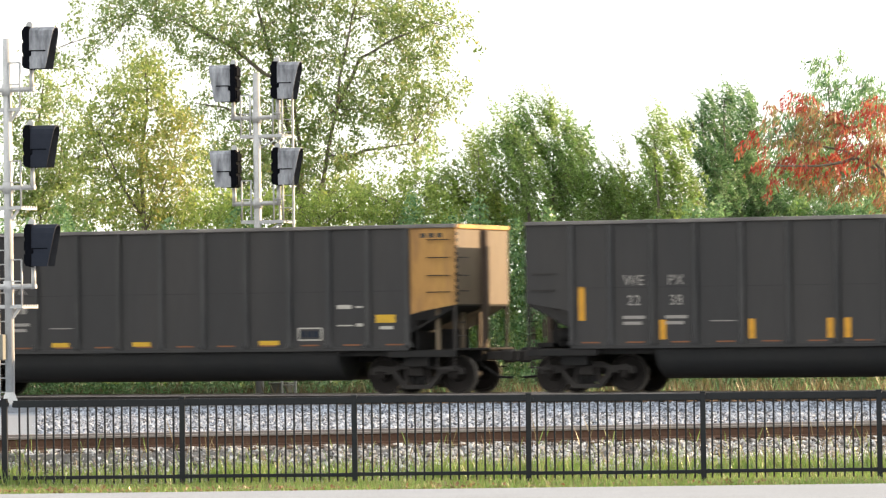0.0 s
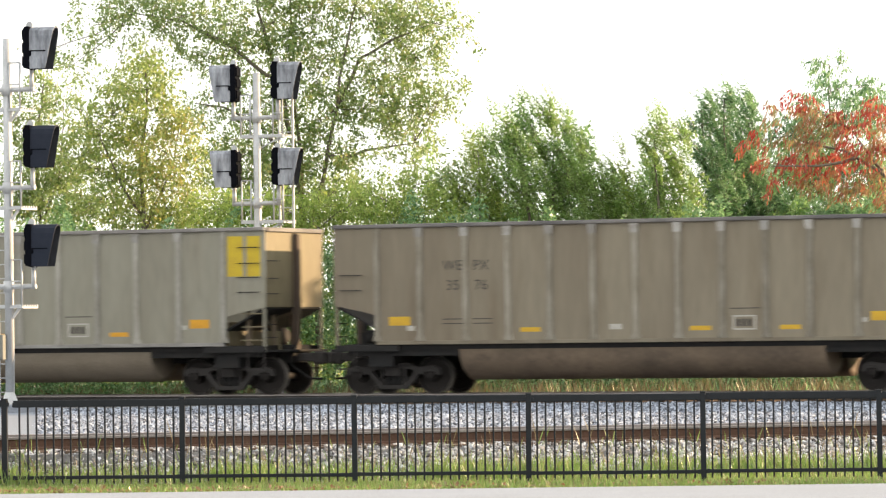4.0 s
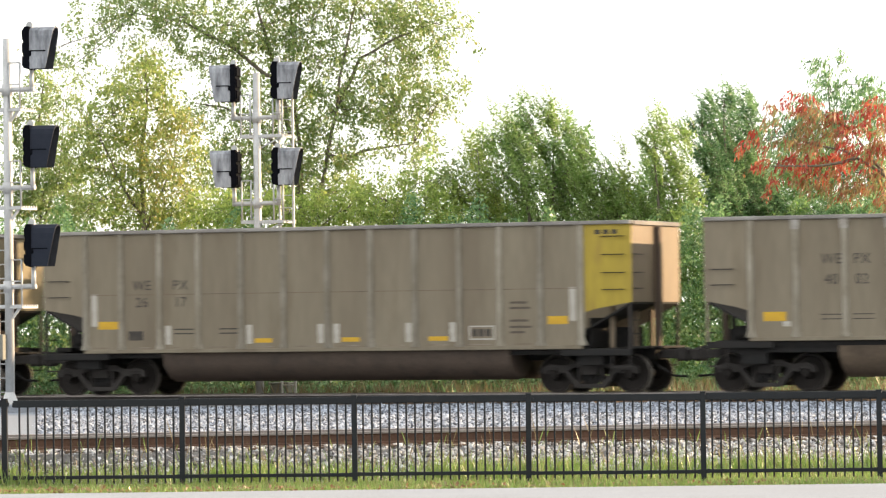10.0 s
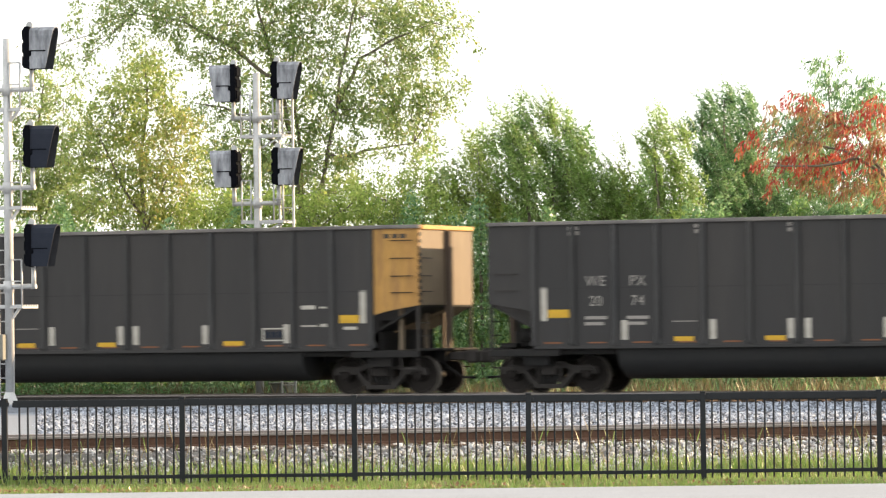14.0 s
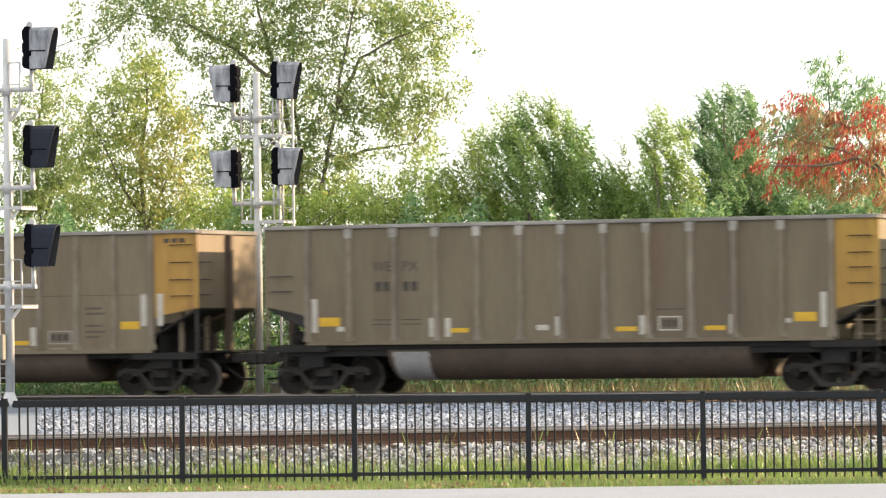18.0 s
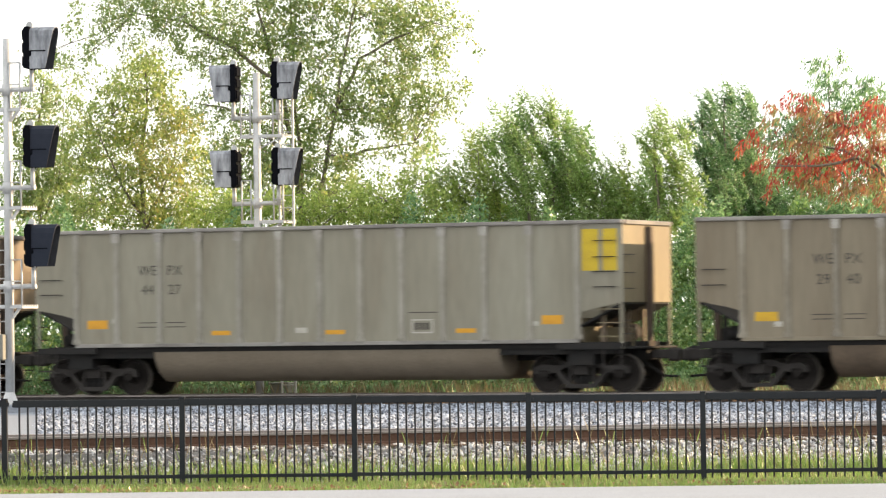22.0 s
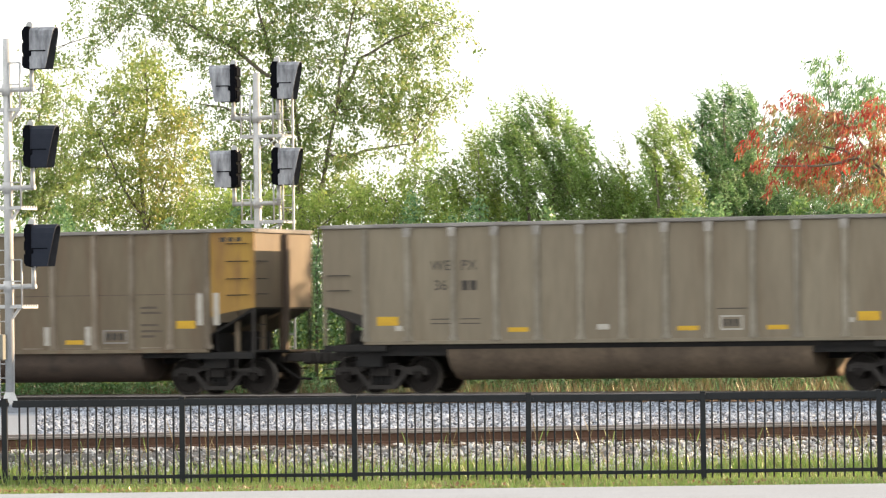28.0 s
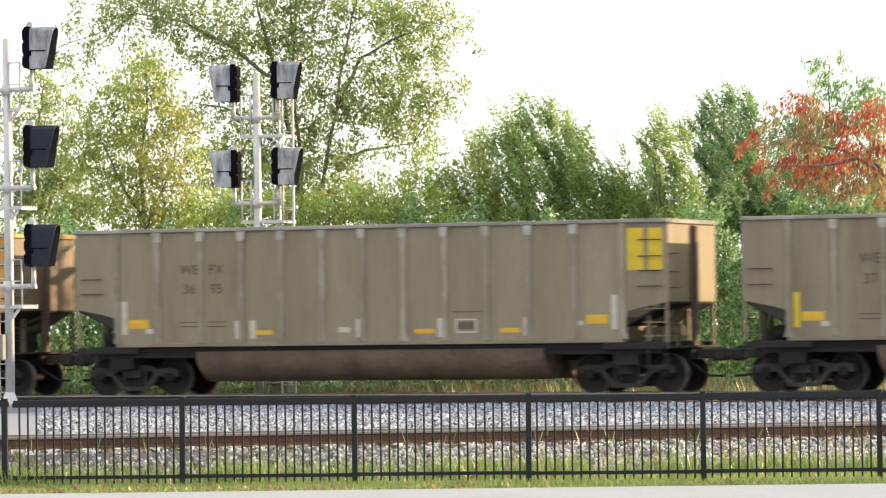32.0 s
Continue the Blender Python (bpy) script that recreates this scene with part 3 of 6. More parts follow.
def mast_tube(mast, z1, r=0.088):
    bm = bmesh.new()
    bm_tube(bm, [(0, 0, 0.0), (0, 0, z1 * 0.55), (0, 0, z1)], [r * 1.06, r, r * 0.92], 14)
    part("mast_tube", bm, M["steel"], mast)
    bm = bmesh.new()
    bm_tube(bm, [(0, 0, -0.02), (0, 0, 0.04), (0, 0, 0.05), (0, 0, 0.26)], [0.21, 0.21, 0.17, 0.10], 12)
    part("base_flare", bm, M["steel"], mast, "cast steel mast base")


def arm(mast, z, x0, x1, head_xs, drop):
    bm = bmesh.new()
    pipe(bm, (x0, 0, z), (x1, 0, z), 0.055, 10)
    part("cross_arm", bm, M["steel"], mast)
    bm = bmesh.new()
    bm_tube(bm, [(0, 0, z - 0.12), (0, 0, z + 0.12)], 0.115, 14)
    part("clamp", bm, M["steel"], mast)
    for x in head_xs:
        bm = bmesh.new()
        bm_tube(bm, [(x, 0, z - 0.06), (x, 0, z + drop)], [0.058, 0.045], 10)
        part("head_stem", bm, M["steel"], mast)


fx, fy = -9.29, 93.0
mast_a = tagged(new("signal_mast"), "tall galvanised signal mast with three hooded heads", "railway signal", "signal masts")
mast_a.matrix_basis = Matrix.Translation((fx, fy, 0.62)) @ pose(0, 0, 0, 0, 0, TURN)
mast_tube(mast_a, 7.82)
HA = 0.62
for z, hm, lab in ((8.21, M["hood_grey"], "signal head with a bleached grey hood"), (6.11, M["hood_black"], "signal head with a black hood"), (4.0, M["hood_black"], "signal head with a black hood")):
    signal_head(mast_a, 0.64, z - HA, 1, hm, lab)
    arm(mast_a, z - HA - 0.86, -0.62, 0.66, (0.60,), 0.42)
    platform(mast_a, z - HA - 1.27, -0.75, 0.36)
ladder(mast_a, -0.25, 0.30, 0.05, 7.3)
bm = bmesh.new()
bm_box(bm, -0.36, -0.02, -0.28, -0.06, 0.95, 1.5, 0.02)
part("relay_box", bm, M["cabinet"], mast_a, "small grey junction box")
bm = bmesh.new()
bm_box(bm, -0.45, 0.45, -0.45, 0.45, -0.62, 0.0, 0.03)
tagged(part("foundation", bm, M["concrete"], at=mast_a.matrix_basis.copy()), "square concrete block under the signal mast", "foundation")

gx, gy = -4.46, 105.0
mast_b = tagged(new("signal_mast"), "galvanised signal mast with four hooded heads behind the train", "railway signal", "signal masts")
mast_b.matrix_basis = Matrix.Translation((gx, gy, 0.30)) @ pose(0, 0, 0, 0, 0, TURN)
mast_tube(mast_b, 8.05, 0.095)
HB = 0.30
for z in (8.14, 6.07):
    signal_head(mast_b, 0.62, z - HB, 1, M["hood_grey"], "signal head with a bleached grey hood")
    signal_head(mast_b, -0.62, z - HB - 0.03, -1, M["hood_grey"], "signal head with a bleached grey hood")
    arm(mast_b, z - HB - 0.87, -0.66, 0.60, (-0.62, 0.56), 0.42)
    platform(mast_b, z - HB - 1.30, -0.42, 0.72)
ladder(mast_b, 0.68, 0.20, 0.0, 7.6, 0.36)
bm = bmesh.new()
bm_box(bm, -0.4, 0.4, -0.4, 0.4, -0.34, 0.0, 0.03)
tagged(part("foundation", bm, M["concrete"], at=mast_b.matrix_basis.copy()), "square concrete block under the signal mast", "foundation")
case = tagged(new("equipment_case"), "low grey trackside equipment case by the mast", "equipment case")
case.matrix_basis = pose(-3.93, 105.3, -0.02, 0, 0, TURN)
bm = bmesh.new()
bm_box(bm, -0.24, 0.24, -0.2, 0.2, 0.0, 0.84, 0.015)
part("body", bm, M["cabinet"], case)
bm = bmesh.new()
bm_box(bm, -0.27, 0.27, -0.23, 0.23, 0.838, 0.89, 0.012)
part("lid", bm, M["cabinet"], case)
bm = bmesh.new()
bm_box(bm, -0.21, 0.21, -0.212, -0.198, 0.08, 0.78, 0.004)
part("door", bm, M["cabinet"], case)


# ---- coal cars ----
HALF, WIDE = 7.265, 1.575
RIBS = {"A": (-6.20, -5.16, -4.06, -3.04, -2.04, -1.02, -0.03, 0.97, 1.98, 2.98, 3.99, 5.07, 6.20),
        "B": (-6.17, -5.25, -4.27, -3.28, -2.21, -1.14, -0.05, 1.02, 2.10, 3.18, 4.15, 5.12, 6.08)}
SILL = {"A": 1.16, "B": 1.025}
TOPZ = {"A": 3.82, "B": 3.80}
CM = {}


def hat_rib(bm, z0, z1):
    """A pressed hat-section stake with a flared foot on the sill."""
    sec = [(-0.078, -0.012), (-0.046, -0.085), (0.046, -0.085), (0.078, -0.012)]
    rings = []
    for z, wide, deep in ((z0, 1.55, 0.75), (z0 + 0.05, 1.5, 0.9), (z0 + 0.15, 1.0, 1.0), (z1, 1.0, 1.0)):
        rings.append([bm.verts.new((x * wide, -0.012 + (y + 0.012) * deep, z)) for x, y in sec])
    for a, b in zip(rings, rings[1:]):
        for i in range(3):
            bm.faces.new((a[i], a[i + 1], b[i + 1], b[i]))
    bm.faces.new(rings[0])
    bm.faces.new(rings[-1][::-1])


for k in "AB":
    s, top = SILL[k], TOPZ[k]
    lo, hi = RIBS[k][0], RIBS[k][-1]
    CM["side" + k] = build("side_sheet", lambda bm: bm_prism(bm, [(lo, s), (hi, s), (hi, top - 0.08), (lo, top - 0.08)], -0.012, 0.012))
    CM["bay" + k] = build("end_bay", lambda bm: bm_prism(bm, [(hi, 1.76), (hi + 0.35, 1.86), (HALF, 2.0), (HALF, top - 0.08), (hi, top - 0.08)], -0.014, 0.014))
    CM["sill" + k] = build("side_sill", lambda bm: (bm_box(bm, lo - 0.03, hi + 0.03, -0.05, 0.02, s - 0.05, s + 0.035, 0.008)))
    CM["base" + k] = build("end_sill", lambda bm: (bm_box(bm, hi - 0.5, HALF - 0.02, -0.03, 0.03, s - 0.20, s - 0.055, 0.01)))
    CM["chord" + k] = build("top_chord", lambda bm: bm_box(bm, -HALF - 0.01, HALF + 0.01, -0.075, 0.045, top - 0.085, top, 0.012))
    CM["endchord" + k] = build("end_chord", lambda bm: bm_box(bm, -0.05, 0.05, -WIDE + 0.05, WIDE - 0.05, top - 0.105, top - 0.004, 0.012))
    CM["rib" + k] = build("rib", lambda bm: hat_rib(bm, s + 0.03, top - 0.09))
    bm = bmesh.new()
    for x in RIBS[k]:
        n0 = len(bm.verts)
        hat_rib(bm, s + 0.03, top - 0.09)
        bm.verts.ensure_lookup_table()
        for v in bm.verts[n0:]:
            v.co.x += x
    CM["farribs" + k] = finish(bm, "rib")
    CM["seam" + k] = build("weld_seam", lambda bm: bm_box(bm, lo, hi, -0.016, -0.012, 2.31, 2.325))
    CM["endsheet" + k] = build("end_sheet", lambda bm: bm_prism(bm, [(HALF - 0.03, 2.0), (HALF - 0.005, 2.0), (HALF - 0.005, top - 0.1), (HALF - 0.03, top - 0.1)], -WIDE + 0.02, WIDE - 0.02))
    CM["slope" + k] = build("slope_sheet", lambda bm: bm_prism(bm, [(hi - 0.65, s - 0.02), (hi - 0.61, s - 0.02), (HALF - 0.02, 1.96), (HALF - 0.02, 2.02)], -WIDE + 0.03, WIDE - 0.03))
    # A's black floor edge hangs lower, as a dark band for shade below the sill
    CM["floor" + k] = build("floor", lambda bm: bm_box(bm, lo, hi, -WIDE + 0.09, WIDE - 0.09, s - (0.16 if k == "A" else 0.055), s - 0.004, 0.0))
    CM["frame" + k] = build("centre_sill", lambda bm: bm_box(bm, -HALF - 0.1, HALF + 0.1, -0.33, 0.33, 0.72, s - 0.03))
    CM["deck" + k] = build("body_bolster", lambda bm: bm_prism(bm, [(4.2, 0.86), (5.9, 0.86), (5.9, 0.62), (6.5, 0.62), (6.5, 0.86), (HALF - 0.25, 0.86), (HALF - 0.25, s - 0.035), (4.2, s - 0.035)], -1.43, 1.43))
    CM["cap" + k] = build("rib_cap", lambda bm: bm_prism(bm, [(-0.085, top - 0.30), (0.085, top - 0.30), (0.098, top - 0.09), (-0.098, top - 0.09)], -0.092, -0.080))


def tub_shape(bm, z0, x0, x1, y0, y1, low, slope, round_):
    """A rounded trough hung under the floor, with sloped or upright ends."""
    n = 11
    cy, ry, rz = (y0 + y1) / 2, (y1 - y0) / 2, z0 - low
    sec = [(cy - ry * math.cos(math.pi * i / n), z0 - rz * math.sin(math.pi * i / n) ** round_) for i in range(n + 1)]
    rings = []
    for x, kz in ((x0, 1 - 2.3 * slope), (x0 + slope, 1.0), (x1 - slope, 1.0), (x1, 1 - 2.3 * slope)):
        rings.append([bm.verts.new((x, y, z0 - (z0 - z) * kz)) for y, z in sec])
    for a, b in zip(rings, rings[1:]):
        for i in range(n):
            f = bm.faces.new((a[i], b[i], b[i + 1], a[i + 1]))
            f.smooth = True
    bm.faces.new(rings[0])
    bm.faces.new(rings[-1][::-1])


def tub_face(s, z):
    """The near face of the tub at a height."""
    a = math.asin(min(1.0, max(0.0, (s - 0.03 - z) / (s - 0.33))) ** (1 / 0.85))
    cy, ry = (-WIDE + 0.08) / 2, (WIDE - 0.12) / 2
    return cy - ry * math.cos(a)


TEETH = [(HALF - 0.015, 2.05)] + [(HALF + dx, 2.05 + i * 0.15 + dz) for i in range(11) for dx, dz in ((0.012, 0.0), (0.012, 0.07), (-0.011, 0.07), (-0.011, 0.15))][:-1] + [(HALF - 0.015, 3.62)]
CM["comb"] = build("corner_angle", bm_prism, TEETH, -WIDE - 0.03, -WIDE + 0.06)
for k in "AB":
    CM["tub" + k] = build("tub", lambda bm: tub_shape(bm, SILL[k] - (0.06 if k == "B" else 0.14), -4.27, 4.33 if k == "B" else 4.27, -WIDE + 0.10, -0.02, 0.30, 0.06, 0.85 if k == "B" else 1.0))


def side_frame_shape(bm):
    """A cast three-piece truck side: two arched pedestals, a dropped middle with windows."""
    y0, y1 = -0.06, 0.06
    bm_prism(bm, [(-1.14, 0.43), (-1.12, 0.57), (-0.95, 0.64), (-0.60, 0.60), (-0.42, 0.66), (0.42, 0.66), (0.60, 0.60), (0.95, 0.64), (1.12, 0.57), (1.14, 0.43), (1.02, 0.43), (1.0, 0.52), (0.78, 0.52), (0.76, 0.43), (0.62, 0.46), (0.40, 0.56), (-0.40, 0.56), (-0.62, 0.46), (-0.76, 0.43), (-0.78, 0.52), (-1.0, 0.52), (-1.02, 0.43)], y0, y1)
    bm_prism(bm, [(-0.66, 0.50), (-0.56, 0.56), (-0.26, 0.20), (0.26, 0.20), (0.56, 0.56), (0.66, 0.50), (0.34, 0.11), (-0.34, 0.11)], y0 + 0.005, y1 - 0.005)
    for x in (-0.30, 0.24):
        bm_box(bm, x, x + 0.06, y0 + 0.01, y1 - 0.01, 0.19, 0.57)
    bm_box(bm, -0.42, 0.42, y0 - 0.02, y1, 0.63, 0.70, 0.01)


def spring_shape(bm):
    zs = [0.20 + i * 0.0215 for i in range(10)]
    bm_tube(bm, [(0, 0, z) for z in zs], [0.062 if i % 2 else 0.044 for i in range(10)], 8)


def wheelset_shape(bm):
    for sgn in (-1, 1):
        y = sgn * 0.735
        o = sgn
        bm_lathe(bm, [(0.09, y - 0.075 * o), (0.13, y - 0.075 * o), (0.17, y - 0.02 * o), (0.34, y - 0.01 * o), (0.36, y - 0.065 * o), (0.455, y - 0.065 * o), (0.455, y - 0.04 * o), (0.425, y - 0.028 * o), (0.418, y + 0.065 * o), (0.36, y + 0.065 * o), (0.345, y + 0.03 * o), (0.16, y + 0.02 * o), (0.13, y + 0.07 * o), (0.09, y + 0.07 * o)], 24)
    bm_lathe(bm, [(0.085, -0.9), (0.085, 0.9)], 12)
    for sgn in (-1, 1):
        bm_lathe(bm, [(0.105, sgn * 0.88), (0.105, sgn * 1.05), (0.06, sgn * 1.07)], 12)
        for k in range(3):
            a = k * 2.094
            bm_box(bm, 0.055 * math.cos(a) - 0.014, 0.055 * math.cos(a) + 0.014, sgn * 1.07 - 0.012, sgn * 1.07 + 0.012, 0.055 * math.sin(a) - 0.014, 0.055 * math.sin(a) + 0.014)


CM["sideframe"] = build("side_frame", side_frame_shape)
CM["springs"] = build("spring", spring_shape)
CM["wheelset"] = build("wheelset", wheelset_shape)
CM["adapter"] = build("bearing_adapter", lambda bm: bm_box(bm, -0.11, 0.11, -0.09, 0.09, 0.50, 0.56, 0.01))
CM["bolster"] = build("bolster", lambda bm: bm_box(bm, -0.19, 0.19, -1.12, 1.12, 0.40, 0.62, 0.02))
CM["brake"] = build("brake_beam", lambda bm: (bm_box(bm, -0.05, 0.05, -0.7, 0.7, 0.30, 0.40, 0.01), bm_box(bm, -0.03, 0.10, -0.80, -0.66, 0.22, 0.55, 0.01), bm_box(bm, -0.03, 0.10, 0.66, 0.80, 0.22, 0.55, 0.01)))
CM["coupler"] = build("coupler", lambda bm: (bm_box(bm, -0.15, 0.52, -0.10, 0.10, 0.74, 0.94, 0.02), bm_box(bm, 0.50, 0.80, -0.17, 0.13, 0.68, 0.98, 0.05), bm_box(bm, 0.66, 0.82, 0.06, 0.2, 0.70, 0.95, 0.03)))
CM["hose"] = build("air_hose", lambda bm: bm_tube(bm, [(0.0, -0.35, 0.72), (0.22, -0.36, 0.55), (0.5, -0.30, 0.36), (0.8, -0.2, 0.34)], 0.028, 6))
CM["post"] = build("end_post", lambda bm: bm_prism(bm, [(HALF - 0.02, 1.0), (HALF + 0.10, 1.0), (HALF + 0.13, 1.9), (HALF + 0.13, 3.66), (HALF - 0.005, 3.70)], -0.07, 0.07))
CM["corner"] = build("corner_post", lambda bm: bm_box(bm, HALF - 0.085, HALF - 0.02, -0.03, 0.03, 0.96, 2.02, 0.006))
CM["strut"] = build("strut", lambda bm: bm_box(bm, -0.045, 0.045, -0.045, 0.045, 0.98, 1.92))
CM["rung"] = build("ladder_rung", lambda bm: (bm_box(bm, -0.26, 0.26, -0.075, -0.055, -0.011, 0.011), bm_box(bm, -0.26, -0.238, -0.075, 0.0, -0.011, 0.011), bm_box(bm, 0.238, 0.26, -0.075, 0.0, -0.011, 0.011)))
CM["endrung"] = build("end_grab_iron", lambda bm: (bm_box(bm, 0.055, 0.075, -0.24, 0.24, -0.011, 0.011), bm_box(bm, 0.0, 0.075, -0.24, -0.218, -0.011, 0.011), bm_box(bm, 0.0, 0.075, 0.218, 0.24, -0.011, 0.011)))
CM["platform"] = build("crossover_platform", lambda bm: bm_box(bm, HALF - 0.25, HALF + 0.22, -1.35, 1.35, 0.97, 1.02, 0.008))
CM["reservoir"] = build("air_reservoir", lambda bm: bm_tube(bm, [(HALF - 0.98, 0.25, 1.33), (HALF - 0.9, 0.25, 1.33), (HALF - 0.35, 0.25, 1.33), (HALF - 0.28, 0.25, 1.33)], [0.10, 0.2, 0.2, 0.10], 14))
CM["bulkhead"] = build("bulkhead", lambda bm: (bm_box(bm, HALF - 1.06, HALF - 1.02, -1.42, 1.42, 1.0, 1.66), bm_box(bm, HALF - 1.02, HALF - 0.2, -0.36, -0.32, 1.0, 1.45)))
CM["gear"] = build("brake_gear", lambda bm: (bm_box(bm, -HALF + 0.30, -HALF + 0.95, -0.8, 0.1, 1.02, 1.40, 0.03), bm_tube(bm, [(-HALF + 0.55, -0.95, 1.30), (-HALF + 0.95, -0.95, 1.30)], 0.15, 12), bm_box(bm, -HALF + 0.05, -HALF + 0.45, -1.1, -0.7, 1.02, 1.12, 0.01)))
CM["stirrup"] = build("step", lambda bm: (bm_box(bm, HALF - 0.50, HALF - 0.06, -0.02, 0.02, 0.56, 0.59), bm_box(bm, HALF - 0.50, HALF - 0.475, -0.02, 0.02, 0.57, 1.0), bm_box(bm, HALF - 0.085, HALF - 0.06, -0.02, 0.02, 0.57, 1.0)))
FLIP = pose(0, 0, 0, 0, 0, 180)
MARK_MESH = {}


def mark(car, kind, x0, x1, z0, z1, material, name="marking", label=""):
    """A painted or taped patch on the near side, 3 mm proud."""
    key = (round(x1 - x0, 2), round(z1 - z0, 2))
    if key not in MARK_MESH:
        w, hh = key
        MARK_MESH[key] = build("patch", bm_box, -w / 2, w / 2, -0.003, 0.0, -hh / 2, hh / 2)
    return part(name, MARK_MESH[key], material, car, label, at=pose((x0 + x1) / 2, -WIDE - 0.0125, (z0 + z1) / 2))


TEXT_MESH = {}


def letter(car, words, x, z, high, material, name="lettering", face=None):
    if words not in TEXT_MESH:
        cu = bpy.data.curves.new("words", 'FONT')
        cu.body = words
        cu.align_x = 'CENTER'
        cu.align_y = 'CENTER'
        cu.size = 1.0
        cu.extrude = 0.004
        cu.space_character = 1.08
        tmp = new("words", cu)
        bpy.context.view_layer.update()
        TEXT_MESH[words] = bpy.data.meshes.new_from_object(tmp.evaluated_get(bpy.context.evaluated_depsgraph_get()))
        bpy.data.objects.remove(tmp)
    m = (face or pose(x, -WIDE - 0.014, z, 90, 0, 0)) @ Matrix.Diagonal((high * 1.32, high * 1.4, 1, 1))
    return part(name, TEXT_MESH[words], material, car, at=m)


def ring_mark(car, x, z, r):
    bm = bmesh.new()
    bm_tube(bm, [(0, 0.0, 0), (0, -0.003, 0)], r, 24)
    disc = part("round_emblem", bm, M["yellow"], car, "round yellow emblem", at=pose(x, -WIDE - 0.0125, z))
    bm = bmesh.new()
    bm_tube(bm, [(0, 0.0, 0), (0, -0.003, 0)], r * 0.68, 20)
    part("inner_disc", bm, M["emblem"], disc, at=pose(0, -0.003, 0))
    for dz, w in ((0.05, 0.14), (-0.02, 0.22), (-0.08, 0.12)):
        bm = bmesh.new()
        bm_box(bm, -w / 2, w / 2, -0.003, 0, dz - 0.018, dz + 0.018)
        part("emblem_bar", bm, M["white"], disc, at=pose(0.01, -0.006, 0))


def frame_mark(car, x0, x1, z0, z1, outline, fill):
    """A small framed data panel with bars inside."""
    for a, b, c, d in ((x0, x1, z0, z0 + 0.035), (x0, x1, z1 - 0.035, z1), (x0, x0 + 0.035, z0 + 0.035, z1 - 0.035), (x1 - 0.035, x1, z0 + 0.035, z1 - 0.035)):
        mark(car, "panel", a, b, c, d, outline, "data_panel")
    w = (x1 - x0 - 0.16) / 3
    for i in range(3):
        mark(car, "panel", x0 + 0.07 + i * (w + 0.01), x0 + 0.07 + i * (w + 0.01) + w - 0.03, z0 + 0.08, z1 - 0.08, fill, "data_panel")


